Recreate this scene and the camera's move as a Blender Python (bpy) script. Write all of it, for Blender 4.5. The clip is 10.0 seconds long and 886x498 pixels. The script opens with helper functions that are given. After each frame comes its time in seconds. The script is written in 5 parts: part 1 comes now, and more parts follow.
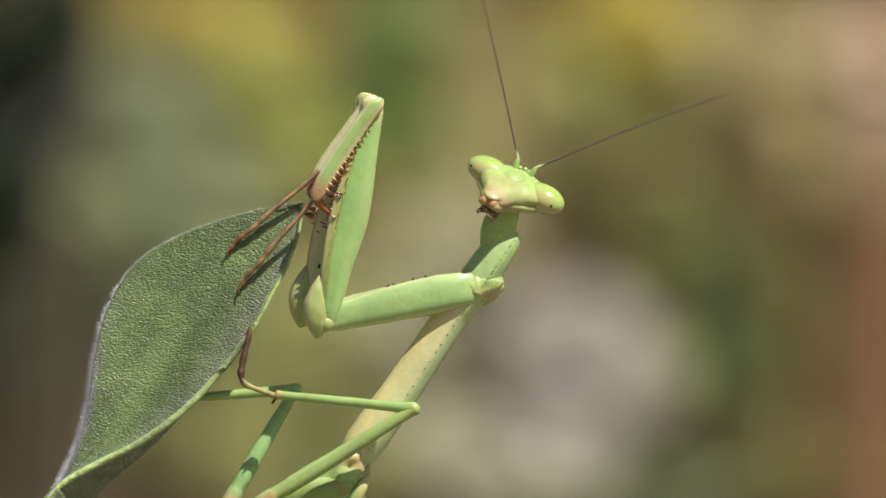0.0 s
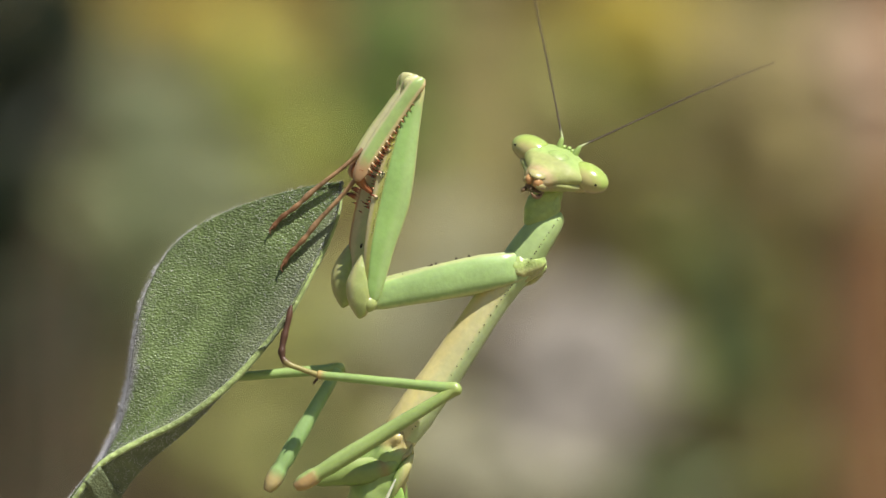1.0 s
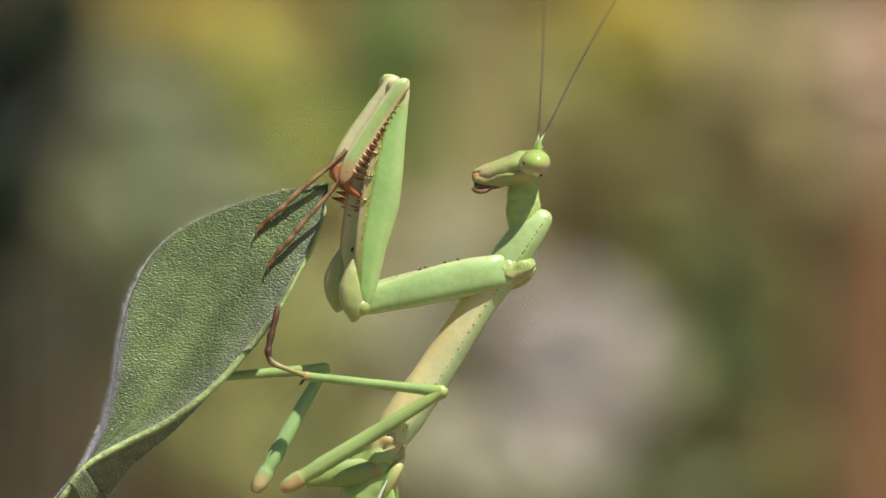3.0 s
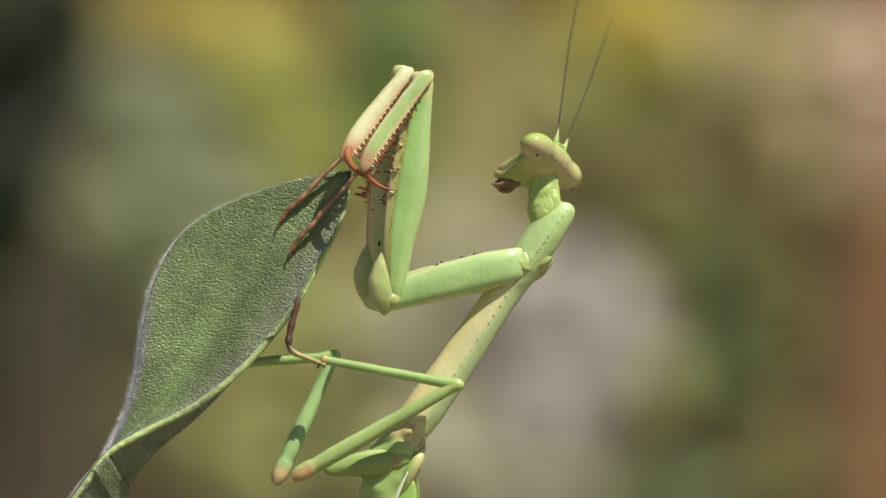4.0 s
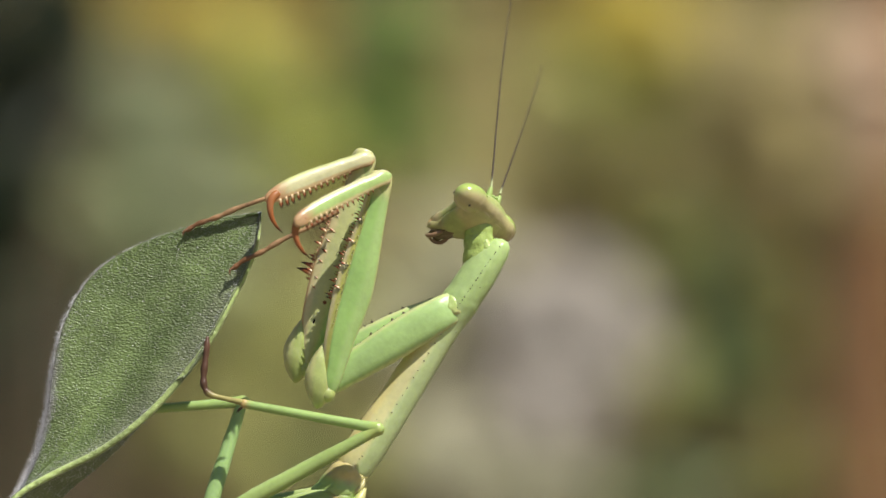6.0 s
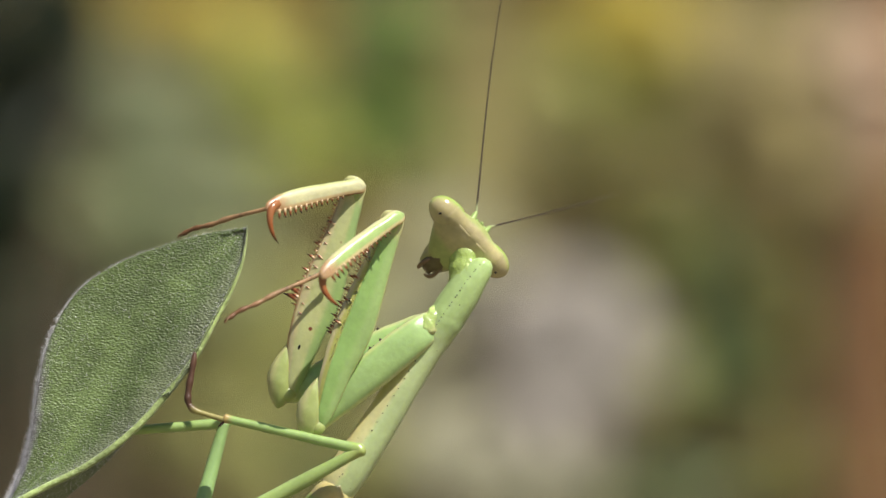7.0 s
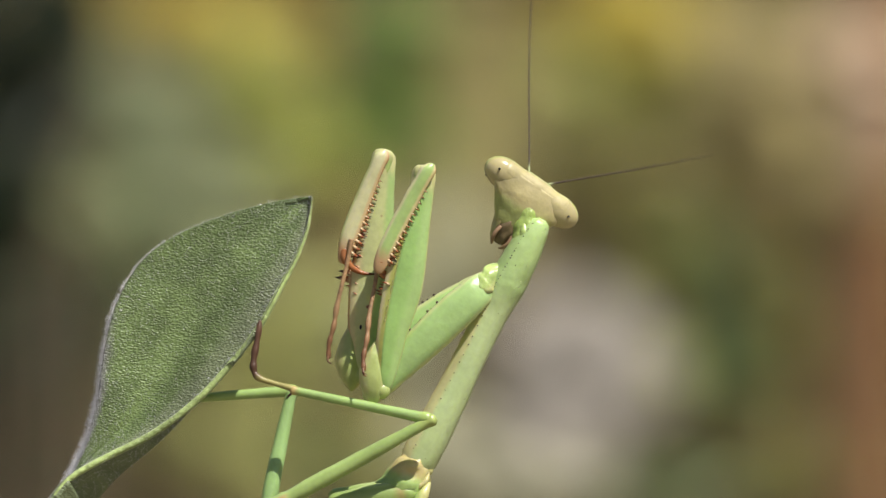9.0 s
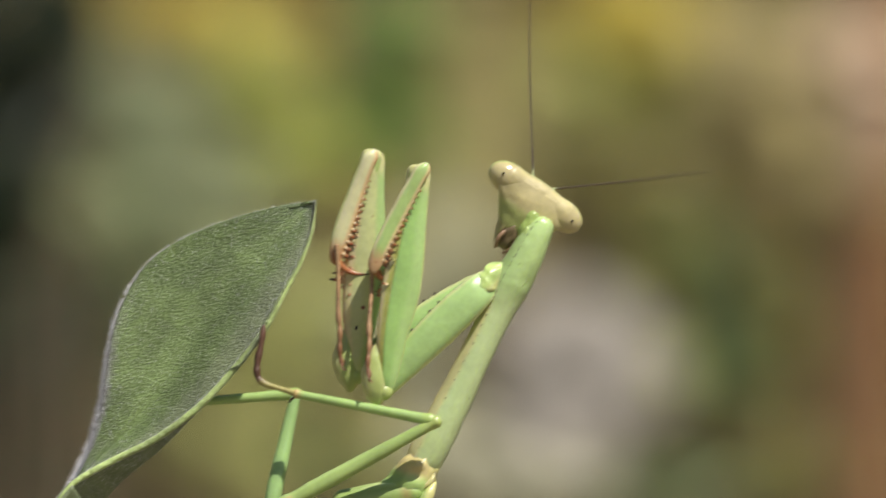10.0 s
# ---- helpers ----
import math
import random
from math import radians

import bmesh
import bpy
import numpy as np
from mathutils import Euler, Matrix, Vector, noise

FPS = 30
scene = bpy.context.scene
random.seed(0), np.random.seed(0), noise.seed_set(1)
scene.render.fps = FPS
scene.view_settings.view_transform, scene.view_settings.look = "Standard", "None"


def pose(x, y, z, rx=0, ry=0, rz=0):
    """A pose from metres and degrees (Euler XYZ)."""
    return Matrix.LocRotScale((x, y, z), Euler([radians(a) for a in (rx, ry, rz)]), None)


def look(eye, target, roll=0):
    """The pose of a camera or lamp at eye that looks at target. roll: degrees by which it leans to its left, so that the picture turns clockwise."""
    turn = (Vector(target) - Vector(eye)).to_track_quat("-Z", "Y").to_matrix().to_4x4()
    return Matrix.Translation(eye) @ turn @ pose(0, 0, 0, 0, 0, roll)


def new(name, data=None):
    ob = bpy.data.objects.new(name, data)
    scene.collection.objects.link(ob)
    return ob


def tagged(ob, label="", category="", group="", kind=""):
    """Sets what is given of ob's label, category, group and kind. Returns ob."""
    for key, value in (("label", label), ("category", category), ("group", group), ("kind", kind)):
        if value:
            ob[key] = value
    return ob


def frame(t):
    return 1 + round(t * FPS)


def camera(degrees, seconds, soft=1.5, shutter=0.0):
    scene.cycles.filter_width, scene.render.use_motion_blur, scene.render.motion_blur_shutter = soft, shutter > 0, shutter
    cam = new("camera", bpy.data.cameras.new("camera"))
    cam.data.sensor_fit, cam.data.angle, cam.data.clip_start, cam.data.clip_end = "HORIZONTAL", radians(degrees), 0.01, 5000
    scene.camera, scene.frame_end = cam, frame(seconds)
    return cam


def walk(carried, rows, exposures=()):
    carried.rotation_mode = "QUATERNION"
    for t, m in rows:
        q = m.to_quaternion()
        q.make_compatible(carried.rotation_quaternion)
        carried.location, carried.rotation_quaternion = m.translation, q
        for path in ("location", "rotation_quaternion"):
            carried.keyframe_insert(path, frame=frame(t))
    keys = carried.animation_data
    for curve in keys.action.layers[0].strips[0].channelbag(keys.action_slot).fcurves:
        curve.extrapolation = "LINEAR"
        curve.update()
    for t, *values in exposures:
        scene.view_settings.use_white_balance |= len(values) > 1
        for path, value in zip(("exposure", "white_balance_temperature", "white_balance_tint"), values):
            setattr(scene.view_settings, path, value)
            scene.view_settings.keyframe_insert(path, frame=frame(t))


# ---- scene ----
# A green mantis on a downy leaf that sways in the wind, filmed close up with a long lens.
MM = 0.001
REACH = 358.5                      # mm from the lens to the plane of the animal
HEIGHT = 0.5                       # m, the lens above the ground

# ---- camera ----
cam = camera(10.0, 10.0, soft=1.5, shutter=0.5)
EYE = look((0, -REACH * MM, HEIGHT), (0, 0, HEIGHT))
walk(cam, [(0, EYE), (10, EYE)])
cam.data.dof.use_dof = True
cam.data.dof.focus_distance = (REACH - 1.0) * MM
cam.data.dof.aperture_fstop = 21.0

# ---- light ----
SUN_HIGH, SUN_ROUND = 58, 137      # degrees: above the horizon; round from +y through +x
world = bpy.data.worlds.new("sky")
scene.world = world
world.use_nodes = True
sky = world.node_tree.nodes.new("ShaderNodeTexSky")
sky.sky_type, sky.sun_disc = "NISHITA", False
sky.sun_elevation, sky.sun_rotation = radians(SUN_HIGH), radians(SUN_ROUND)
world.node_tree.links.new(sky.outputs[0], world.node_tree.nodes["Background"].inputs[0])
world.node_tree.nodes["Background"].inputs[1].default_value = 0.05
sun = new("sun", bpy.data.lights.new("sun", "SUN"))
sun.data.energy, sun.data.angle, sun.data.color = 4.9, radians(0.5), (1.0, 0.943, 0.875)
h = radians(SUN_HIGH)
toward_sun = Vector((math.sin(radians(SUN_ROUND)) * math.cos(h), math.cos(radians(SUN_ROUND)) * math.cos(h), math.sin(h)))
sun.matrix_world = look(toward_sun * 5, (0, 0, 0))
scene.view_settings.exposure = 0.24


# ---- materials ----
def surface(name, colour, zones=(), grain=0.0004, spread=0.25, rough=0.45, bump=0.15, bump_size=0.0003, glow_through=0.0,
            sheen=0.0, coat=0.0, each=0.0, gloss=0.5, spots=None):
    """Procedural skin. zones: (colour, axis, from, to) in mm of the part's own space, laid over one another;
    axis V runs round a limb from its back, -1, to its spiny edge, 1.
    spots: (colour, size, share) of small flecks. each: brightness spread between islands."""
    m = bpy.data.materials.new(name)
    m.use_nodes = True
    nt = m.node_tree
    bsdf = nt.nodes["Principled BSDF"]
    link = nt.links.new

    def node(kind, **values):
        n = nt.nodes.new(kind)
        for key, value in values.items():
            n.inputs[key].default_value = value
        return n

    where = node("ShaderNodeTexCoord").outputs["Object"]
    apart = node("ShaderNodeSeparateXYZ")
    link(where, apart.inputs[0])
    round_limb = node("ShaderNodeSeparateXYZ")
    link(nt.nodes["Texture Coordinate"].outputs["UV"], round_limb.inputs[0])

    def blend(a, b, factor, mode="MIX"):
        n = nt.nodes.new("ShaderNodeMix")
        n.data_type, n.blend_type = "RGBA", mode
        for socket, value in ((n.inputs["A"], a), (n.inputs["B"], b), (n.inputs["Factor"], factor)):
            if isinstance(value, (tuple, float, int)):
                socket.default_value = (*value, 1) if isinstance(value, tuple) else value
            else:
                link(value, socket)
        return n.outputs["Result"]

    fine = node("ShaderNodeTexNoise", Scale=1 / grain, Detail=4.0)
    coarse = node("ShaderNodeTexNoise", Scale=0.12 / grain, Detail=2.0)
    link(where, fine.inputs["Vector"]), link(where, coarse.inputs["Vector"])
    now = colour
    for other, axis, lo, hi in zones:
        ramp = nt.nodes.new("ShaderNodeMapRange")
        ramp.interpolation_type = "SMOOTHSTEP"
        wob = nt.nodes.new("ShaderNodeMath")
        wob.operation = "MULTIPLY_ADD"
        link(fine.outputs[0], wob.inputs[0])
        wob.inputs[1].default_value = abs(hi - lo) * 0.5 * MM
        link(round_limb.outputs[1] if axis == "V" else apart.outputs["XYZ".index(axis)], wob.inputs[2])
        ramp.inputs["From Min"].default_value, ramp.inputs["From Max"].default_value = (min(lo, hi) + 0.25 * abs(hi - lo)) * MM, (max(lo, hi) + 0.25 * abs(hi - lo)) * MM
        ramp.inputs["To Min"].default_value, ramp.inputs["To Max"].default_value = (0, 1) if hi > lo else (1, 0)
        link(wob.outputs[0], ramp.inputs["Value"])
        now = blend(now, other, ramp.outputs[0])

    def spread_of(source, amount):
        n = nt.nodes.new("ShaderNodeMapRange")
        n.inputs["From Min"].default_value, n.inputs["From Max"].default_value = 0.3, 0.7
        n.inputs["To Min"].default_value, n.inputs["To Max"].default_value = 1 - amount, 1 + amount
        link(source, n.inputs["Value"])
        c = nt.nodes.new("ShaderNodeCombineColor")
        for i in range(3):
            link(n.outputs[0], c.inputs[i])
        return c.outputs[0]

    now = blend(now, spread_of(fine.outputs[0], spread * 0.6), 1.0, "MULTIPLY")
    now = blend(now, spread_of(coarse.outputs[0], spread), 1.0, "MULTIPLY")
    if each:
        island = nt.nodes.new("ShaderNodeNewGeometry").outputs["Random Per Island"]
        now = blend(now, spread_of(island, each), 1.0, "MULTIPLY")
    if spots:
        cells = node("ShaderNodeTexVoronoi", Scale=1 / (spots[1] * MM))
        link(where, cells.inputs["Vector"])
        cut = nt.nodes.new("ShaderNodeMapRange")
        cut.inputs["From Min"].default_value, cut.inputs["From Max"].default_value = spots[2], spots[2] * 0.7
        link(cells.outputs["Distance"], cut.inputs["Value"])
        now = blend(now, spots[0], cut.outputs[0])
    if isinstance(now, tuple):
        bsdf.inputs["Base Color"].default_value = (*now, 1)
    else:
        link(now, bsdf.inputs["Base Color"])
    bsdf.inputs["Roughness"].default_value = rough
    bsdf.inputs["Specular IOR Level"].default_value = gloss
    bsdf.inputs["Sheen Weight"].default_value = sheen
    bsdf.inputs["Coat Weight"].default_value, bsdf.inputs["Coat Roughness"].default_value = coat, 0.12
    if glow_through:
        bsdf.inputs["Subsurface Weight"].default_value = glow_through
        bsdf.inputs["Subsurface Radius"].default_value = (0.9, 1.0, 0.35)
        bsdf.inputs["Subsurface Scale"].default_value = 0.5 * MM
    if bump:
        relief = node("ShaderNodeTexNoise", Scale=1 / bump_size, Detail=3.0)
        link(where, relief.inputs["Vector"])
        n = node("ShaderNodeBump", Strength=bump, Distance=bump_size * 0.4)
        link(relief.outputs[0], n.inputs["Height"])
        link(n.outputs[0], bsdf.inputs["Normal"])
    return m


RUST, DARK = (0.34, 0.11, 0.035), (0.030, 0.014, 0.008)
LIVE = dict(glow_through=0.2, rough=0.36, bump=0.16, bump_size=0.00030, spread=0.10, gloss=0.6, coat=0.12)
M_PRONOTUM = surface("pronotum_skin", (0.65, 0.62, 0.31), [((0.68, 0.60, 0.27), "Z", 0.1, 0.8), ((0.50, 0.61, 0.29), "Z", -0.25, -0.75), ((0.43, 0.58, 0.23), "X", 12.6, 14.6)],
                     spots=((0.10, 0.12, 0.03), 1.3, 0.05), **LIVE)
M_COXA = surface("coxa_skin", (0.37, 0.54, 0.20), [((0.55, 0.61, 0.27), "V", 0.72, 0.95), ((0.52, 0.58, 0.26), "V", -0.75, -0.95), ((0.47, 0.56, 0.23), "X", 9.8, 11.2)], **LIVE)
M_SHOULDER = surface("shoulder_skin", (0.40, 0.52, 0.17), [((0.52, 0.53, 0.22), "Z", 0.1, 0.7)], glow_through=0.2, rough=0.34, bump=0.5, bump_size=0.0005, spread=0.25, gloss=0.6)
M_FEMUR_NEAR = surface("femur_skin", (0.31, 0.50, 0.15), [((0.38, 0.55, 0.20), "V", -0.1, -0.6), ((0.50, 0.55, 0.22), "V", -0.88, -1.0), ((0.50, 0.51, 0.13), "V", 0.45, 0.56), ((0.64, 0.58, 0.30), "V", 0.66, 0.9), ((0.60, 0.58, 0.27), "X", 13.4, 14.8)], **LIVE)
M_FEMUR_FAR = surface("femur_inner_skin", (0.50, 0.53, 0.24), [((0.36, 0.50, 0.19), "V", -0.25, -0.65), ((0.62, 0.56, 0.29), "V", 0.4, 0.7), ((0.46, 0.24, 0.10), "V", 0.84, 1.0), ((0.60, 0.58, 0.27), "X", 13.4, 14.8)],
                      spots=((0.20, 0.05, 0.02), 1.9, 0.10), **LIVE)
M_TROCHANTER = surface("trochanter_skin", (0.38, 0.45, 0.15), [((0.50, 0.50, 0.22), "V", 0.1, 0.8), ((0.50, 0.46, 0.19), "V", -0.6, -1.0)], **LIVE)
M_KNEE = surface("knee_skin", (0.42, 0.53, 0.18), [((0.58, 0.57, 0.27), "X", 14.6, 15.3)], **LIVE)
M_TIBIA = surface("tibia_skin", (0.38, 0.52, 0.18), [((0.62, 0.60, 0.32), "V", -0.45, -0.85), ((0.62, 0.54, 0.26), "V", 0.45, 0.7), ((0.46, 0.22, 0.09), "V", 0.84, 1.0), ((0.52, 0.33, 0.17), "X", 5.9, 7.2)], **LIVE)
M_TIBIA_FAR = surface("tibia_inner_skin", (0.60, 0.58, 0.33), [((0.50, 0.54, 0.22), "V", -0.6, -0.95), ((0.62, 0.46, 0.24), "V", 0.4, 0.7), ((0.42, 0.17, 0.065), "V", 0.8, 0.98), ((0.52, 0.30, 0.15), "X", 5.8, 7.2)], **LIVE)
M_TARSUS = surface("tarsus_skin", (0.33, 0.20, 0.10), [((0.20, 0.09, 0.038), "X", 4.6, 8.0)], grain=0.0002, rough=0.5, bump=0.5, spread=0.4)
M_SPINE = surface("spine_horn", (0.62, 0.46, 0.26), [((0.34, 0.10, 0.035), "X", 0.10, 0.30), (DARK, "X", 0.34, 0.55)], rough=0.3, bump=0, spread=0.15)
M_HOOK = surface("hook_horn", (0.38, 0.15, 0.055), [((0.30, 0.095, 0.03), "Z", 0.5, 1.5), (DARK, "Z", 1.7, 2.7)], rough=0.25, bump=0, spread=0.15)
M_CLAW = surface("claw_horn", RUST, [(DARK, "X", 0.8, 2.4)], rough=0.25, bump=0, spread=0.15)
M_LEG = surface("leg_skin", (0.31, 0.42, 0.13), [((0.46, 0.31, 0.13), "X", 1.3, 0.5), ((0.36, 0.44, 0.13), "X", 10.8, 12.2), ((0.36, 0.48, 0.17), "Z", 0.25, 0.5)], spots=((0.05, 0.07, 0.02), 1.6, 0.05), **LIVE)
M_SHIN = surface("shin_skin", (0.32, 0.46, 0.15), [((0.36, 0.48, 0.14), "X", 0.8, 0.1), ((0.46, 0.34, 0.13), "X", 9.0, 9.7)], **LIVE)
M_LEG_FAR = surface("leg_skin_pale", (0.30, 0.46, 0.17), [((0.50, 0.40, 0.18), "X", 1.0, 0.0)], spots=((0.05, 0.07, 0.02), 1.6, 0.05), **LIVE)
M_HIP = surface("hip_skin", (0.27, 0.37, 0.11), [((0.36, 0.25, 0.10), "X", 1.0, -0.2), ((0.30, 0.42, 0.12), "X", 0.4, -0.4), ((0.44, 0.54, 0.22), "Z", -0.5, -0.9)], **LIVE)
M_FOOT = surface("foot_skin", (0.36, 0.32, 0.11), [((0.085, 0.042, 0.024), "X", 1.3, 2.2)], rough=0.4, bump=0.3, spread=0.25)
M_HEAD = surface("head_skin", (0.42, 0.48, 0.165), [((0.52, 0.455, 0.225), "Z", 0.1, -0.5), ((0.38, 0.52, 0.16), "Z", 0.4, 0.9), ((0.42, 0.46, 0.17), "X", 1.0, 1.8), ((0.47, 0.38, 0.19), "X", 2.6, 3.6)],
                 glow_through=0.15, rough=0.42, bump=0.18, bump_size=0.0004, spread=0.14, gloss=0.45)
M_EYE = surface("eye_lens", (0.40, 0.52, 0.13), [((0.50, 0.46, 0.19), "X", 0.5, 1.2), ((0.52, 0.45, 0.23), "Z", 0.2, -0.5)], glow_through=0.25, rough=0.2, bump=0.02, spread=0.08, coat=0.5)
M_PUPIL = surface("pupil_black", (0.012, 0.010, 0.008), rough=0.2, bump=0)
M_MOUTH = surface("mouthparts_horn", (0.56, 0.32, 0.13), [((0.40, 0.18, 0.08), "X", 4.3, 4.8)], rough=0.35, bump=0.2, spread=0.3)
# labium and palps: shade behind the face is mixed into these browns
M_LABIUM = surface("labium_skin", (0.15, 0.11, 0.055), rough=0.4, bump=0.3, spread=0.3)
M_PALP = surface("palp_skin", (0.26, 0.16, 0.09), rough=0.4, bump=0.2, spread=0.2)
M_LABRUM = surface("labrum_skin", (0.44, 0.41, 0.18), rough=0.35, bump=0.2, spread=0.2, glow_through=0.2)
M_ANTENNA = surface("antenna_horn", (0.05, 0.032, 0.018), [((0.40, 0.44, 0.22), "X", 1.0, 0.3)], rough=0.65, bump=0, spread=0.2)
M_NECK = surface("neck_skin", (0.38, 0.50, 0.14), [((0.47, 0.48, 0.19), "X", 2.0, 3.0)], glow_through=0.2, rough=0.33, bump=0.6, bump_size=0.0006, spread=0.16, gloss=0.6)
M_THORAX = surface("thorax_skin", (0.36, 0.50, 0.16), [((0.54, 0.46, 0.20), "X", 0.9, 0.1), ((0.56, 0.54, 0.22), "Z", 0.4, 1.2)], **LIVE)
M_WING = surface("wing_membrane", (0.32, 0.52, 0.12), [((0.62, 0.68, 0.36), "Z", 2.2, 2.9)], **LIVE)
M_WING_EDGE = surface("wing_edge", (0.70, 0.74, 0.52), **LIVE)
M_BELLY = surface("abdomen_skin", (0.42, 0.50, 0.14), [((0.60, 0.54, 0.20), "Z", 0.3, 1.4)], **LIVE)
M_GRAIN = surface("granule_skin", (0.60, 0.60, 0.32), rough=0.35, bump=0, spread=0.2)
M_DOT = surface("margin_dots_dark", (0.055, 0.035, 0.018), rough=0.5, bump=0)


def leaf_material():
    """Downy upper face: green pillows between sunken veins, paler along the midrib, dull violet at the curled margin."""
    m = surface("leaf_skin", (0.118, 0.168, 0.055), [((0.155, 0.22, 0.072), "V", 0.36, 0.5), ((0.118, 0.168, 0.055), "V", 0.56, 0.7), ((0.16, 0.195, 0.098), "V", 0.76, 0.9), ((0.20, 0.19, 0.18), "V", 0.12, -0.02)],
                grain=0.0009, spread=0.34, rough=0.42, bump=0, sheen=0.12, gloss=0.45)
    nt = m.node_tree
    bsdf = nt.nodes["Principled BSDF"]
    where = nt.nodes["Texture Coordinate"].outputs["Object"]
    turn = nt.nodes.new("ShaderNodeMapping")
    turn.inputs["Rotation"].default_value = (0, radians(25), 0)
    turn.inputs["Scale"].default_value = (0.75, 1.0, 1.25)
    nt.links.new(where, turn.inputs["Vector"])
    warp = nt.nodes.new("ShaderNodeTexNoise")
    warp.inputs["Scale"].default_value = 2200
    bend = nt.nodes.new("ShaderNodeVectorMath")
    bend.operation = "MULTIPLY_ADD"
    bend.inputs[1].default_value = (0.00022, 0.00022, 0.00022)
    nt.links.new(turn.outputs[0], warp.inputs["Vector"])
    nt.links.new(warp.outputs["Color"], bend.inputs[0]), nt.links.new(turn.outputs[0], bend.inputs[2])
    cells = nt.nodes.new("ShaderNodeTexVoronoi")
    cells.feature = "SMOOTH_F1"
    cells.inputs["Scale"].default_value, cells.inputs["Smoothness"].default_value = 6400, 0.35
    nt.links.new(bend.outputs[0], cells.inputs["Vector"])
    n = nt.nodes.new("ShaderNodeBump")
    n.inputs["Strength"].default_value, n.inputs["Distance"].default_value = 0.55, 0.00014
    n.invert = True
    nt.links.new(cells.outputs["Distance"], n.inputs["Height"]), nt.links.new(n.outputs[0], bsdf.inputs["Normal"])
    return m


M_LEAF = leaf_material()
M_LEAF_EDGE = surface("leaf_margin", (0.36, 0.46, 0.16), grain=0.0004, spread=0.35, rough=0.5, bump=1.0, bump_size=0.0005, sheen=0.3)
M_HAIR = surface("leaf_down", (0.62, 0.62, 0.64), grain=0.001, rough=0.35, bump=0, spread=0.1)
M_STEM = surface("stem_skin", (0.16, 0.22, 0.08), grain=0.003, rough=0.55, bump=0.3, bump_size=0.001)


# ---- mesh tools (lengths in mm) ----
def shade(bm, smooth=True):
    for f in bm.faces:
        f.smooth = smooth
    return bm


def mesh_of(name, bm, material):
    data = bpy.data.meshes.new(name)
    bmesh.ops.recalc_face_normals(bm, faces=bm.faces[:])
    bm.to_mesh(data)
    bm.free()
    data.materials.append(material)
    return data


def part(name, bm, material, parent, label=""):
    ob = new(name, mesh_of(name, bm, material))
    ob.parent = parent
    return tagged(ob, label=label)


def spline(points, u):
    """A point on a smooth curve through the given ones, u from 0 to 1."""
    s = min(max(u, 0), 1) * (len(points) - 1)
    i = min(int(s), len(points) - 2)
    f = s - i
    p = [Vector(points[min(max(i + k, 0), len(points) - 1)]) for k in (-1, 0, 1, 2)]
    return 0.5 * (2 * p[1] + (p[2] - p[0]) * f + (2 * p[0] - 5 * p[1] + 4 * p[2] - p[3]) * f * f + (3 * p[1] - p[0] - 3 * p[2] + p[3]) * f ** 3)


def smooth_profile(profile, fine=3):
    """A closed outline (outward, towards the spiny edge) with points added between the given ones."""
    out, n = [], len(profile)
    for i in range(n):
        p = [Vector(profile[(i + k) % n]) for k in (-1, 0, 1, 2)]
        for j in range(fine):
            f = j / fine
            out.append(0.5 * (2 * p[1] + (p[2] - p[0]) * f + (2 * p[0] - 5 * p[1] + 4 * p[2] - p[3]) * f * f + (3 * p[1] - p[0] - 3 * p[2] + p[3]) * f ** 3))
    return [(q.x, q.y) for q in out]


def loft(sections, steps=28, ring=20, ridge=0.0, bm=None, rough=0.0, seed=0, edge=1.0, profile=None, outward=-1):
    """A closed body along x. sections: (x, z, half height, half depth) or (x, z, half height, half depth, y).
    ridge: how far a keel stands out on both flanks. rough: uneven skin in mm. edge: above 1 the section is a lens with sharp rims.
    profile: the outline of the section, in place of an ellipse; outward: the side of y on which its outer face lies."""
    bm = bm or bmesh.new()
    rings = []
    full = [(*s, 0.0) if len(s) == 4 else s for s in sections]
    outline = smooth_profile(profile) if profile else [(math.cos(2 * math.pi * i / ring), math.sin(2 * math.pi * i / ring)) for i in range(ring)]
    ring = len(outline)
    sheet = bm.loops.layers.uv.verify()
    height = {}
    for k in range(steps + 1):
        x, z, hz, hy, y = spline(full, k / steps)
        hz, hy = max(hz, 0.004), max(hy, 0.004)
        row = []
        for c, s in outline:
            v = s
            if profile:
                c *= outward
            else:
                c = math.copysign(abs(c) ** edge, c)
            wide = 1 + ridge * max(0.0, 1 - abs(s + 0.45) * 3.2)
            d = 1 + rough * noise.noise((x * 1.3 + seed, c * 2.1, s * 2.1)) / max(hz, 0.2)
            row.append(bm.verts.new(((x) * MM, (y + hy * c * wide * d) * MM, (z + hz * s * d) * MM)))
            height[row[-1]] = v * MM
        rings.append(row)
    made = []
    for a, b in zip(rings, rings[1:]):
        for i in range(ring):
            made.append(bm.faces.new((a[i], a[(i + 1) % ring], b[(i + 1) % ring], b[i])))
    made += [bm.faces.new(rings[0][::-1]), bm.faces.new(rings[-1])]
    for f in made:
        for corner in f.loops:
            corner[sheet].uv = (corner.vert.co.x, height[corner.vert])
    return shade(bm)


def station(sections, x):
    """The middle, half height and half depth of a loft at x."""
    for a, b in zip(sections, sections[1:]):
        if a[0] <= x <= b[0]:
            f = (x - a[0]) / (b[0] - a[0])
            return [p + (q - p) * f for p, q in zip(a[1:4], b[1:4])]
    return list(sections[-1][1:4])


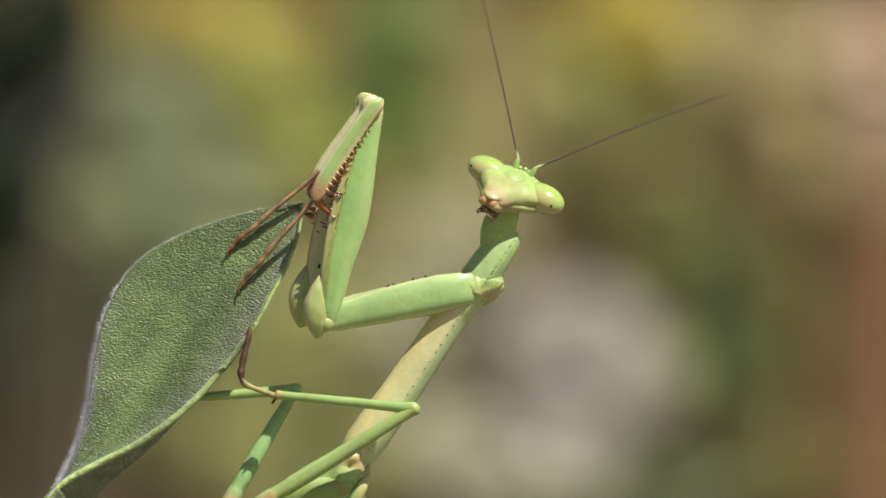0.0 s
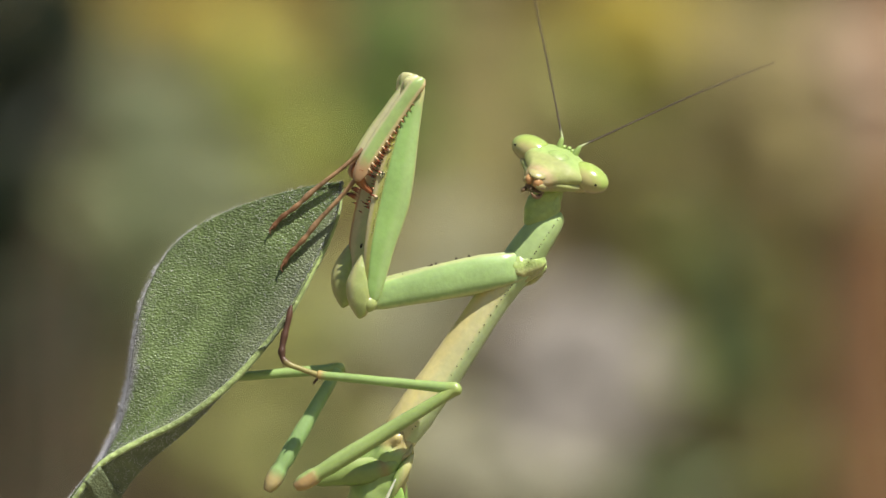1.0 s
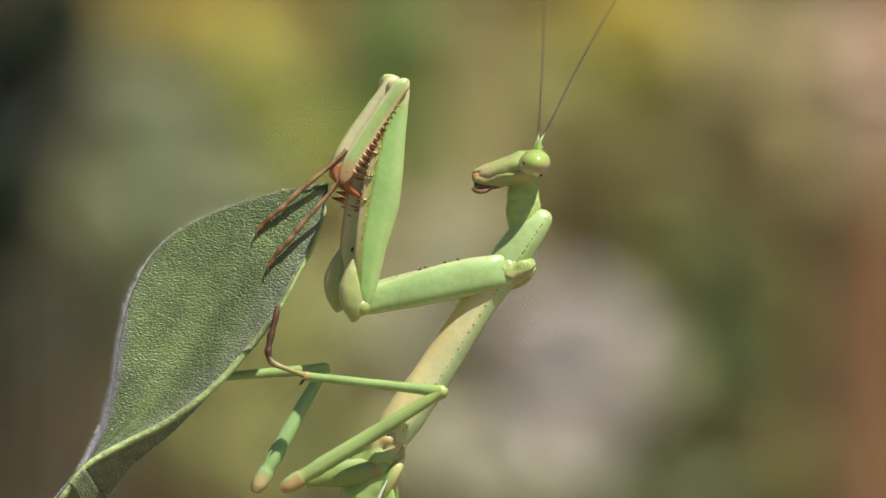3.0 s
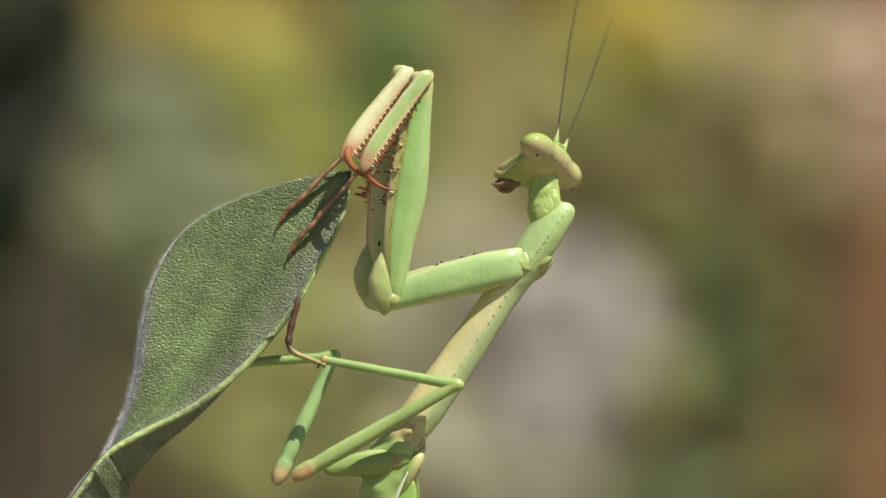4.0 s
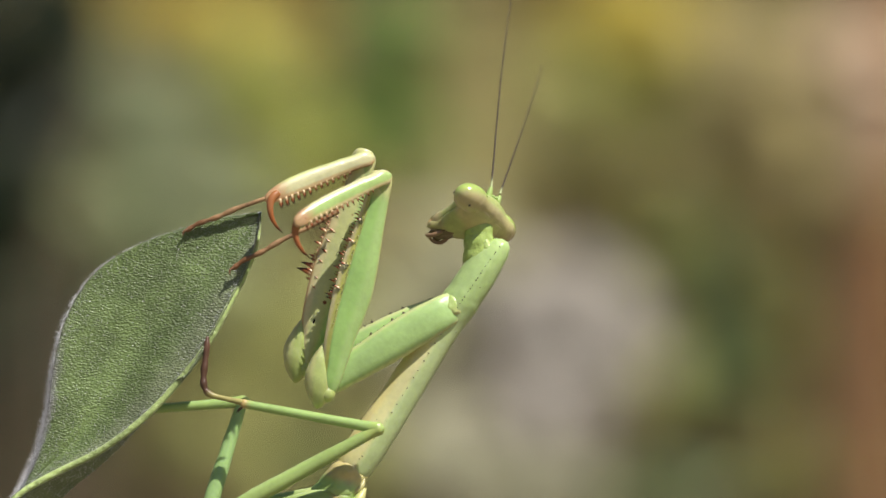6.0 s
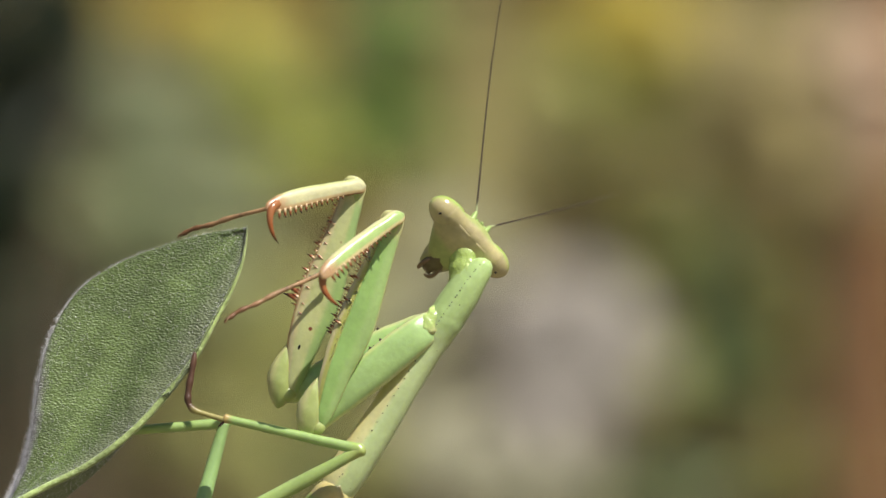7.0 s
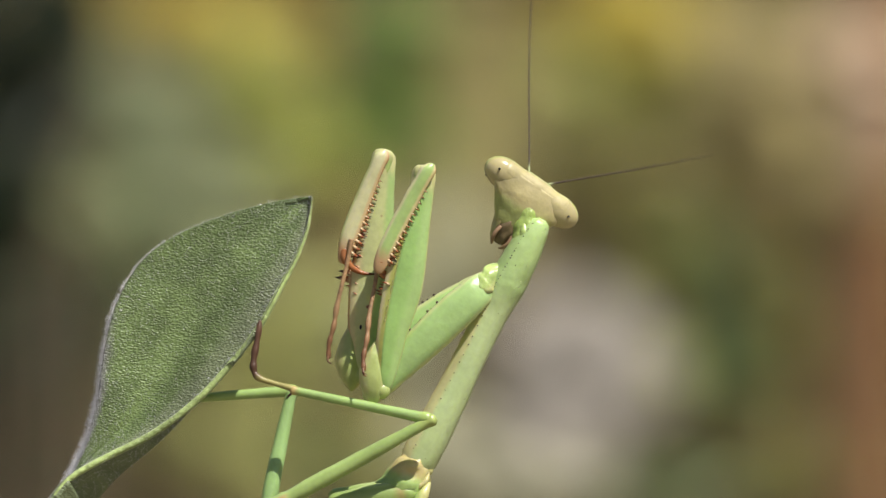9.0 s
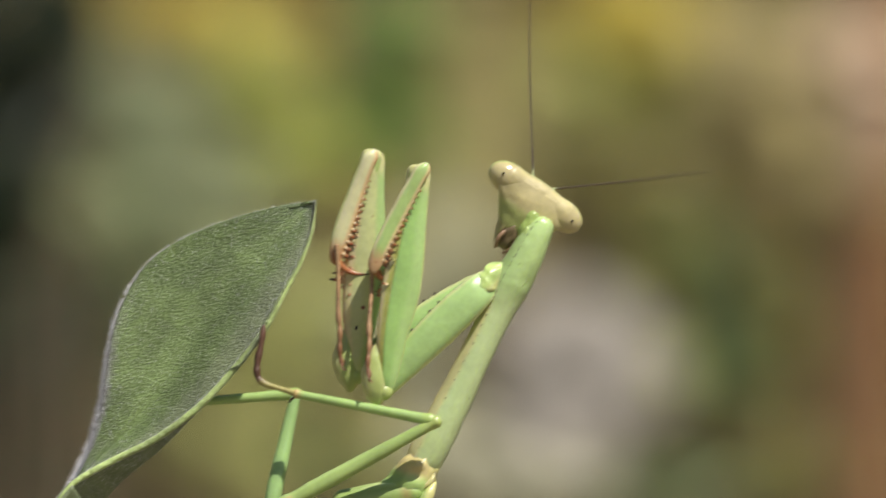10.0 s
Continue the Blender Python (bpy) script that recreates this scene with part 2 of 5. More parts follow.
def tube(points, radii, steps=24, ring=10, bm=None):
    """A round tapering rod through points (x, y, z)."""
    bm = bm or bmesh.new()
    rings, up = [], Vector((0.13, 1, 0.07)).normalized()
    for k in range(steps + 1):
        u = k / steps
        p = spline(points, u)
        way = (spline(points, min(u + 0.01, 1)) - spline(points, max(u - 0.01, 0))).normalized()
        side = way.cross(up).normalized()
        top = side.cross(way)
        r = spline([(v, 0, 0) for v in radii], u)[0]
        rings.append([bm.verts.new((p + (side * math.cos(2 * math.pi * i / ring) + top * math.sin(2 * math.pi * i / ring)) * max(r, 0.003)) * MM) for i in range(ring)])
    for a, b in zip(rings, rings[1:]):
        for i in range(ring):
            bm.faces.new((a[i], a[(i + 1) % ring], b[(i + 1) % ring], b[i]))
    bm.faces.new(rings[0][::-1]), bm.faces.new(rings[-1])
    return shade(bm)


def ball(bm, centre, radii, u=20, v=14):
    made = bmesh.ops.create_uvsphere(bm, u_segments=u, v_segments=v, radius=1.0)["verts"]
    for w in made:
        w.co = Vector([(c + r * q) * MM for c, r, q in zip(centre, radii, w.co)])
    return bm


def spike_mesh(name, length, width, material, bend=0.12):
    """A slightly curved thorn along x."""
    return mesh_of(name, tube([(-0.08, 0, 0), (length * 0.4, 0, 0), (length * 0.75, 0, bend * length * 0.4), (length, 0, bend * length)], [width, width * 0.8, width * 0.45, 0.01], 6, 7), material)


# ---- the leafy sprig ----
LEAF_LEFT = [(-28.88, -21.36), (-26.24, -17.8), (-24.64, -15.88), (-23.12, -12.84), (-22.24, -9.64), (-21.76, -6.16), (-20.96, -2.96), (-19.28, 0.04), (-16.72, 2), (-13.36, 3.4), (-9.76, 4.4), (-7.12, 4.76)]
LEAF_RIGHT = [(-28.72, -21.56), (-25.92, -17.56), (-24.16, -15.24), (-21.76, -13.76), (-18.36, -12.04), (-15.28, -9.72), (-12.88, -7.16), (-10.8, -4.44), (-9.36, -1.8), (-8.16, 0.52), (-7.36, 2.76), (-7.12, 4.76)]
UNDER = [4.0, 3.6, 2.8, 1.7, 0.8, 0.2, 0.0, 0.0, 0.0, 0.0, 0.0, 0.0]
CURL = [0.4, 0.6, 0.8, 1.0, 1.0, 0.8, 0.4, 0.15, 0.1, 0.1, 0.05, 0.0]


def leaf_point(u, v):
    """v: 0 left margin, 1 right margin; past these the blade turns back under itself."""
    a, b = spline(LEAF_LEFT, u), spline(LEAF_RIGHT, u)
    k = min(max(v, 0), 1)
    x, z = a.lerp(b, k)
    y = -0.3 + 0.32 * math.sin(math.pi * k) * math.sin(math.pi * min(u * 1.05, 1)) - 0.5 * k * (1 - 0.6 * u) * min(1, (1 - u) * 2.5)
    y += (0.05 * math.sin(9 * u + 7 * k) + 0.03 * math.sin(23 * u - 11 * k)) * min(1, (1 - u) * 2.5) + 0.10 * (z + 4)
    rib = abs(k - 0.55 - 0.1 * u)
    y += 0.22 * math.exp(-(rib * 16) ** 2) * (1 - u)
    if v > 1:
        w = spline([(q, 0, 0) for q in UNDER], u)[0] * (v - 1) / 0.35
        x, z, y = x + 0.45 * w, z - 0.90 * w, y + 0.95 * w
    if v < 0:
        w = spline([(q, 0, 0) for q in CURL], u)[0] * (-v) / 0.2
        x, z, y = x - 0.30 * w, z - 0.05 * w, y + 1.1 * w
    rag = 0.05 * noise.noise((u * 60, v * 3, 1.7)) + 0.05 * noise.noise((u * 22, v * 3, 4.1))
    edge = max(0, abs(v - 0.5) * 2 - 0.8)
    return Vector((x + rag * edge * 2, y, z + rag * edge * 2))


def sprig():
    root = tagged(new("leaf_sprig"), "grey-green downy leaf on a stem, cupped and swaying in the wind", "plant")
    nu, nv = 150, 70
    bm = bmesh.new()
    vs = [-0.2 + 1.55 * j / nv for j in range(nv + 1)]
    grids = []
    base = Vector(PLANT_BASE)
    sheet, over = bm.loops.layers.uv.verify(), {}
    for thick in (0.0, 0.28):
        grid = []
        for i in range(nu + 1):
            u = i / nu
            row = []
            last = Vector((0, 1, 0))
            mid = (leaf_point(min(u + 0.004, 1), 0.5) - leaf_point(max(u - 0.004, 0), 0.5)).cross(leaf_point(u, 0.51) - leaf_point(u, 0.49))
            away = 1 if mid.y > 0 else -1
            for v in vs:
                p = leaf_point(u, v)
                if thick:
                    du = leaf_point(min(u + 0.004, 1), v) - leaf_point(max(u - 0.004, 0), v)
                    dv = leaf_point(u, v + 0.01) - leaf_point(u, v - 0.01)
                    n = du.cross(dv)
                    n = n.normalized() if n.length > 1e-9 else last
                    last = n
                    p = p + n * thick * away
                row.append(bm.verts.new(p * MM + Vector((0, 0, HEIGHT)) - base))
                over[row[-1]] = (u * MM, (v + 0.5 * max(0.0, u - 0.4) * max(0.0, 1 - v * 3)) * MM)
            grid.append(row)
        grids.append(grid)
    for grid in grids:
        for a, b in zip(grid, grid[1:]):
            for j in range(nv):
                bm.faces.new((a[j], a[j + 1], b[j + 1], b[j]))
    for j in (0, nv):
        for i in range(nu):
            bm.faces.new((grids[0][i][j], grids[0][i + 1][j], grids[1][i + 1][j], grids[1][i][j]))
    for i in (0, nu):
        for j in range(nv):
            bm.faces.new((grids[0][i][j], grids[0][i][j + 1], grids[1][i][j + 1], grids[1][i][j]))
    for f in bm.faces:
        for corner in f.loops:
            corner[sheet].uv = over[corner.vert]
    blade = part("leaf", shade(bm), M_LEAF, root, "thick cupped leaf, green and felted with fine hairs")

    # bright serrate rim along the near margin
    rim = [leaf_point(0.03 + 0.96 * i / 40, 1.0) for i in range(41)]
    down = HEIGHT / MM
    bx, by = base.x / MM, base.y / MM
    rim_pts = [(p.x - bx, p.y - by + 0.1, p.z + down) for p in rim]
    part("leaf_margin", tube(rim_pts, [0.16, 0.22, 0.24, 0.25, 0.24, 0.22, 0.18, 0.08], 220, 8), M_LEAF_EDGE, blade, "light green toothed leaf margin")

    # down: short glassy hairs, longer and denser along the margins
    rnd = random.Random(4)
    verts, faces = [], []

    def hair(u, v, length, width):
        p = leaf_point(u, v)
        du = leaf_point(min(u + 0.004, 1), v) - leaf_point(max(u - 0.004, 0), v)
        dv = leaf_point(u, v + 0.01) - leaf_point(u, v - 0.01)
        n = du.cross(dv)
        if n.length < 1e-9:
            return
        n.normalize()
        if 0 <= v <= 1 and n.y > 0 or v < 0 and n.x > 0 or v > 1 and n.z > 0:
            n = -n
        out = Vector((rnd.gauss(0, 0.5), rnd.gauss(0, 0.5), rnd.gauss(0.15, 0.5)))
        tip = p + (n + out * 0.9).normalized() * length
        side = (tip - p).cross(Vector((rnd.random(), rnd.random(), rnd.random()))).normalized() * width
        other = side.cross((tip - p).normalized())
        k = len(verts)
        for q in (p + side, p - side * 0.5 + other * 0.87, p - side * 0.5 - other * 0.87, tip):
            verts.append(tuple(q * MM + Vector((0, 0, HEIGHT)) - base))
        faces.extend([(k, k + 1, k + 3), (k + 1, k + 2, k + 3), (k + 2, k, k + 3)])

    for _ in range(8000):
        hair(rnd.random(), rnd.uniform(-0.02, 1.02), rnd.uniform(0.06, 0.20), 0.012)
    for _ in range(2000):
        u = abs(rnd.gauss(0, 0.42)) % 1
        hair(u, rnd.uniform(-0.2, 0.02) if u < 0.6 else rnd.uniform(-0.08, 0.01), rnd.uniform(0.2, 0.48) if u < 0.6 else rnd.uniform(0.12, 0.34), 0.015 if u < 0.6 else 0.011)
    for _ in range(6500):
        hair(abs(rnd.gauss(0, 0.26)) % 0.9, rnd.gauss(0.03, 0.045), rnd.uniform(0.10, 0.28), 0.014)
    for _ in range(3000):
        hair(rnd.random(), rnd.gauss(0.985, 0.02), rnd.uniform(0.12, 0.36), 0.010)
    for _ in range(1600):
        hair(rnd.random() * 0.5, rnd.uniform(1.0, 1.35), rnd.uniform(0.1, 0.25), 0.013)
    data = bpy.data.meshes.new("leaf_down")
    data.from_pydata(verts, [], faces)
    data.materials.append(M_HAIR)
    down_ob = new("leaf_down", data)
    down_ob.parent = blade
    tagged(down_ob, "short white hairs on the leaf", kind="stuff")

    foot = leaf_point(0.0, 0.5)
    fx, fy, fz = foot.x - bx, foot.y - by, foot.z + down
    part("petiole", tube([(fx + 0.6, fy, fz + 1.2), (fx - 1, fy + 0.5, fz - 2), (fx - 5, fy + 2, fz - 7), (fx - 8, fy + 3, fz - 14)], [1.3, 1.1, 1.0, 1.2], 16, 10), M_STEM, root)
    part("stem", tube([(0, 0, -30), (1, 0, 120), (-1, 1, 300), (fx - 9, fy + 4, fz - 40), (fx - 8, fy + 3.4, fz - 12)], [3.4, 3.0, 2.4, 1.8, 1.3], 40, 12), M_STEM, root, "green plant stem")
    return root


PLANT_BASE = (-0.040, 0.006, 0.0)


# ---- the mantis ----
def granules(owner, spots, material, seed=1):
    """Tiny pale bumps along the rims of a limb. spots: (x, y, z, radius) in mm."""
    rnd = random.Random(seed)
    verts, faces = [], []
    for x, y, z, r in spots:
        k, r = len(verts), r * rnd.uniform(0.6, 1.3)
        for a, b, c in ((1, 0, 0), (-1, 0, 0), (0, 1, 0), (0, -1, 0), (0, 0, 1), (0, 0, -1)):
            verts.append(((x + a * r) * MM, (y + b * r) * MM, (z + c * r) * MM))
        for a in (0, 1):
            for b in (2, 3):
                for c in (4, 5):
                    faces.append((k + a, k + b, k + c))
    data = bpy.data.meshes.new("granules")
    data.from_pydata(verts, [], faces)
    data.materials.append(material)
    data.polygons.foreach_set("use_smooth", [True] * len(faces))
    ob = new("granule", data)
    ob.parent = owner
    return tagged(ob, kind="stuff")


def rim_spots(sections, count, side, rnd, radius=0.045, spread=0.08, start=0.08, end=0.95):
    """Places along the upper (side -1) or lower (side 1) rim of a loft."""
    full = [(*q, 0.0) if len(q) == 4 else q for q in sections]
    out = []
    for _ in range(count):
        x, z, hz, hy, y = spline(full, rnd.uniform(start, end))
        out.append((x, y + rnd.gauss(0, spread), z + side * (hz - 0.01 + rnd.uniform(-0.03, 0.02)), radius))
    return out


def leg_spines(owner, mesh, places):
    """places: (x, y, z, lean, splay, size) of each thorn on its limb."""
    for x, y, z, lean, splay, size in places:
        ob = new("spine", mesh)
        ob.parent = owner
        ob.matrix_basis = pose(x * MM, y * MM, z * MM, splay, -90 + lean, 0) @ Matrix.Diagonal((size, size, size, 1))


def mantis():
    root = tagged(new("praying_mantis"), "light green praying mantis with raised spiny forelegs clinging to the leaf", "insect")
    rnd = random.Random(9)
    p = {}
    thorn = spike_mesh("spine", 0.66, 0.125, M_SPINE)
    speck = spike_mesh("tubercle", 0.16, 0.11, M_DOT, 0)

    shape = [(-0.4, 0.1, 0.7, 0.7), (0.1, 0.1, 1.2, 1.15), (1.5, 0.1, 1.42, 1.28), (5, 0, 1.36, 1.16), (9, 0, 1.26, 1.04), (12, 0.0, 1.24, 1.1), (13.6, -0.05, 1.3, 1.26), (14.4, -0.06, 1.36, 1.32), (15.1, -0.1, 1.32, 1.3),
             (16.6, -0.14, 1.3, 1.2), (17.8, -0.18, 1.2, 1.08), (18.7, -0.28, 1.0, 0.92), (19.4, -0.42, 0.66, 0.66), (19.7, -0.5, 0.2, 0.25)]
    p["pronotum"] = part("pronotum", loft(shape, 60, 28, 0.10, rough=0.05), M_PRONOTUM, root, "long green and cream pronotum with dark dotted edges")
    granules(p["pronotum"], rim_spots(shape, 110, 1, rnd, 0.04, 0.2, 0.3) + rim_spots(shape, 60, -1, rnd, 0.035, 0.1), M_GRAIN, 7)
    for side in (-1, 1):
        for k in range(38):
            x = 0.8 + k * 0.72 if k < 16 else 12.32 + (k - 16) * 0.32
            x += rnd.uniform(-0.1, 0.1)
            z, hz, hy = station(shape, min(x, 19.0))
            ob = new("tubercle", speck)
            ob.parent = p["pronotum"]
            ob.matrix_basis = pose(x * MM, side * hy * 0.96 * MM, (z - 0.4 * hz) * MM, 0, 0, side * 90) @ Matrix.Diagonal((*(rnd.uniform(0.38, 0.62),) * 3, 1))

    p["neck"] = part("neck", loft([(-1.9, 0, 0.4, 0.4), (-1.4, 0, 0.9, 0.7), (-0.5, 0, 1.16, 0.84), (0.3, 0.02, 1.24, 0.86), (0.7, 0, 1.14, 0.8), (1.2, 0.03, 1.16, 0.82), (1.6, 0.02, 1.04, 0.74), (2.0, 0.02, 1.0, 0.78), (2.4, 0, 0.96, 0.76), (2.8, 0, 0.86, 0.72), (3.1, 0, 0.66, 0.6), (3.35, 0, 0.2, 0.2)], 44, 24, rough=0.12), M_NECK, root, "soft wrinkled yellow-green neck")
    part("neck_plate", loft([(-1.0, -0.6, 0.1, 0.1, -0.3), (-0.5, -0.7, 0.36, 0.3, -0.34), (0.4, -0.72, 0.44, 0.32, -0.36), (1.1, -0.66, 0.3, 0.26, -0.32), (1.5, -0.6, 0.08, 0.1, -0.3)], 20, 16, rough=0.1, seed=2), M_SHOULDER, p["neck"])
    # head: x down the face, y from eye to eye, z out of the face
    bm = loft([(-1.0, 0.05, 0.4, 0.9), (-0.6, 0.05, 0.85, 1.9), (0.3, 0.02, 0.97, 2.6), (1.1, 0.06, 0.94, 2.45), (1.9, 0.1, 0.88, 1.9), (2.8, 0.1, 0.8, 1.28), (3.6, 0.05, 0.8, 1.0), (4.0, 0.02, 0.62, 0.75), (4.25, 0.0, 0.2, 0.3)], 26, 32, rough=0.05, seed=3)
    bar = loft([(-3.1, 0, 0.6, 0.6), (-2.5, -0.04, 0.9, 0.96), (-1.5, -0.1, 0.84, 0.94), (0, -0.08, 0.86, 1.04), (1.5, -0.1, 0.84, 0.94), (2.5, -0.04, 0.9, 0.96), (3.1, 0, 0.6, 0.6)], 34, 30, rough=0.02, seed=5)
    for v in bar.verts:
        v.co = Vector((v.co.y, v.co.x, v.co.z))
    both = bpy.data.meshes.new("head_bar")
    bar.to_mesh(both)
    bar.free()
    bm.from_mesh(both)
    bpy.data.meshes.remove(both)
    # the flat back of the head, from the eyes down to the cheeks
    loft([(-0.5, -0.5, 0.35, 2.3), (0.2, -0.52, 0.56, 2.95), (0.8, -0.54, 0.62, 2.8), (1.5, -0.5, 0.66, 2.3), (2.3, -0.4, 0.64, 1.7), (3.1, -0.32, 0.54, 1.15), (3.6, -0.25, 0.25, 0.7)], 26, 32, bm=bm, rough=0.06, seed=8, edge=0.8)
    ball(bm, (0.85, 0, 0.72), (0.8, 0.95, 0.42), 14, 10)
    for y in (-0.35, 0, 0.35):
        ball(bm, (-0.75 + 0.4 * abs(y), y, 0.95), (0.2, 0.16, 0.14), 10, 8)
    p["head"] = part("head", shade(bm), M_HEAD, root, "triangular yellow-green head with bulging eyes")
    for side in (-1, 1):
        part("eye", shade(ball(bmesh.new(), (0.16, side * 2.26, 0.0), (1.14, 1.66, 0.98), 36, 26)), M_EYE, p["head"], "glossy green compound eye, tan behind")
        part("pupil", shade(ball(bmesh.new(), (0.0, side * 3.0, -0.93), (0.10, 0.09, 0.08), 10, 8)), M_PUPIL, p["head"], "dark pseudopupil")
        part("pupil", shade(ball(bmesh.new(), (0.98, side * 3.35, 0.22), (0.09, 0.09, 0.09), 10, 8)), M_PUPIL, p["head"], "dark pseudopupil")
        part("mandible", shade(ball(bmesh.new(), (4.02, side * 0.33, 0.08), (0.5, 0.36, 0.42), 14, 10)), M_MOUTH, p["head"], "orange-brown mandible")
        part("palp", tube([(3.3, side * 0.7, -0.35), (3.8, side * 0.78, -0.3), (4.15, side * 0.66, -0.15), (4.4, side * 0.36, 0.0)], [0.12, 0.13, 0.12, 0.07], 12, 8), M_PALP, p["head"])
        part("palp", tube([(3.2, side * 0.35, -0.6), (3.9, side * 0.42, -0.62), (4.3, side * 0.3, -0.45)], [0.12, 0.13, 0.07], 10, 8), M_PALP, p["head"])
        part("antenna_socket", tube([(-0.42, side * 0.62, 0.7), (-0.62, side * 0.70, 1.2), (-0.78, side * 0.74, 1.5)], [0.24, 0.2, 0.12], 8, 10), M_HEAD, p["head"])
    part("labrum", shade(ball(bmesh.new(), (3.55, 0, 0.5), (0.85, 0.74, 0.30), 16, 10)), M_LABRUM, p["head"])
    part("labium", loft([(2.2, -0.4, 0.2, 0.3), (2.7, -0.55, 0.4, 0.6), (3.5, -0.58, 0.44, 0.66), (4.1, -0.5, 0.34, 0.52), (4.5, -0.4, 0.1, 0.2)], 20, 18, rough=0.3, seed=9), M_LABIUM, p["head"], "olive lower lip, darkened in colour for the shade behind the face")
    for side in (-1, 1):
        part("maxilla", loft([(2.0, -0.35, 0.1, 0.1, side * 0.9), (2.5, -0.36, 0.42, 0.3, side * 0.9), (3.2, -0.3, 0.46, 0.32, side * 0.76), (4.0, -0.15, 0.34, 0.28, side * 0.58), (4.5, -0.05, 0.06, 0.06, side * 0.4)], 18, 14, rough=0.15, seed=side), M_LABRUM, p["head"])
        part("palp", tube([(3.3, side * 0.5, -0.8), (3.9, side * 0.62, -0.98), (4.4, side * 0.5, -0.85), (4.7, side * 0.3, -0.55)], [0.14, 0.16, 0.15, 0.07], 12, 8), M_PALP, p["head"])

    for who, curl in (("antenna_1", -0.1), ("antenna_2", 0.25)):
        pts = [(0, 0, 0), (2, 0, 0.12 * curl), (6, 0, 0.5 * curl), (10, 0.1, 0.7 * curl), (14, 0, 0.5 * curl), (17.8, 0, 0)]
        p[who] = part("antenna", tube(pts, [0.09, 0.066, 0.06, 0.054, 0.046, 0.026], 70, 7), M_ANTENNA, root, "thread-thin brown antenna")

    # forelegs: outlines across the limb, from the back (-1) to the spiny edge (1)
    slab = [(0, -1), (0.5, -0.9), (0.78, -0.55), (0.86, 0), (0.78, 0.55), (0.46, 0.92), (0, 1), (-0.5, 0.86), (-0.8, 0.25), (-0.75, -0.45), (-0.42, -0.9)]
    grooved = [(0, -1), (0.34, -0.93), (0.68, -0.6), (0.9, -0.1), (0.94, 0.36), (0.84, 0.54), (0.58, 0.86), (0.34, 1), (0.05, 0.84), (-0.28, 1), (-0.6, 0.8), (-0.88, 0.3), (-0.8, -0.35), (-0.42, -0.88)]
    shaft = [(0, -1), (0.5, -0.84), (0.84, -0.3), (0.8, 0.3), (0.6, 0.8), (0.4, 1), (0, 0.84), (-0.4, 1), (-0.6, 0.8), (-0.8, 0.3), (-0.84, -0.3), (-0.5, -0.84)]
    for who, skin, s in (("near", M_FEMUR_NEAR, -1), ("far", M_FEMUR_FAR, 1)):
        shape = [(-0.9, 0.1, 0.3, 0.3, -s * 1.0), (-0.4, 0.12, 0.74, 0.5, -s * 0.75), (0.4, 0.1, 1.08, 0.74, -s * 0.36), (1.6, 0.06, 1.24, 0.9, -s * 0.06), (4, 0, 1.33, 0.98, 0), (7.0, 0, 1.22, 0.86, 0), (9.4, 0.02, 1.04, 0.72, 0), (10.6, 0.05, 0.92, 0.6, 0), (11.4, 0.05, 0.68, 0.5, 0), (12.0, 0.05, 0.2, 0.2, 0)]
        coxa = p["coxa_" + who] = part("foreleg_coxa", loft(shape, 48, rough=0.05, seed=s, profile=slab, outward=s), M_COXA, root, "broad light green foreleg coxa")
        granules(coxa, rim_spots(shape, 90, -1, rnd) + rim_spots(shape, 50, 1, rnd), M_GRAIN, 3)
        part("coxal_joint", shade(loft([(-1.7, 0.1, 0.2, 0.2, -s * 0.9), (-1.2, 0.05, 0.7, 0.6, -s * 0.8), (-0.6, 0.05, 0.9, 0.7, -s * 0.6), (-0.2, 0.08, 0.8, 0.66, -s * 0.45), (0.2, 0.08, 0.94, 0.7, -s * 0.3), (0.7, 0.1, 0.7, 0.6, -s * 0.2), (1.0, 0.1, 0.2, 0.2, -s * 0.3)], 34, 30, rough=0.14, seed=6)), M_SHOULDER, coxa, "wrinkled yellow-green joint skin")
        part("shoulder_fold", tube([(-1.3, -s * 1.0, 0.6), (-0.5, -s * 0.8, 0.9), (0.5, -s * 0.5, 1.02), (1.6, -s * 0.25, 1.05)], [0.1, 0.3, 0.3, 0.1], 18, 12), M_SHOULDER, coxa)
        for k in range(16):
            x = 1.6 + 0.5 * k + rnd.uniform(-0.2, 0.2)
            z, hz, hy = station(shape, x)
            size = 1.25 if k in (4, 6, 9) else rnd.uniform(0.3, 0.7)
            ob = new("tubercle", speck)
            ob.parent = coxa
            ob.matrix_basis = pose(x * MM, rnd.uniform(-0.1, 0.1) * MM, (z - hz + 0.02) * MM, 0, 90, 0) @ Matrix.Diagonal((size, size, size, 1))
        shape = [(-0.7, -0.3, 0.2, 0.25), (-0.2, -0.34, 0.5, 0.5), (0.6, -0.26, 0.7, 0.68), (1.6, -0.2, 0.86, 0.76), (3.5, -0.07, 1.13 + 0.06 * s, 0.84), (6.5, -0.1, 1.42 + 0.06 * s, 0.85), (9, -0.06, 1.3 + 0.04 * s, 0.78), (11.5, 0, 1.02, 0.68), (13.3, 0.04, 0.86, 0.62),
                 (14.3, 0.12, 0.86, 0.64), (15.0, 0.2, 0.86, 0.6), (15.4, 0.24, 0.66, 0.46), (15.55, 0.26, 0.2, 0.2)]
        femur = p["femur_" + who] = part("foreleg_femur", loft(shape, 56, rough=0.04, seed=s, profile=grooved, outward=s), skin, root, "flattened green foreleg femur, cream inside with dark spines")
        granules(femur, rim_spots(shape, 60, -1, rnd, 0.03), M_GRAIN, 5)
        beads = []
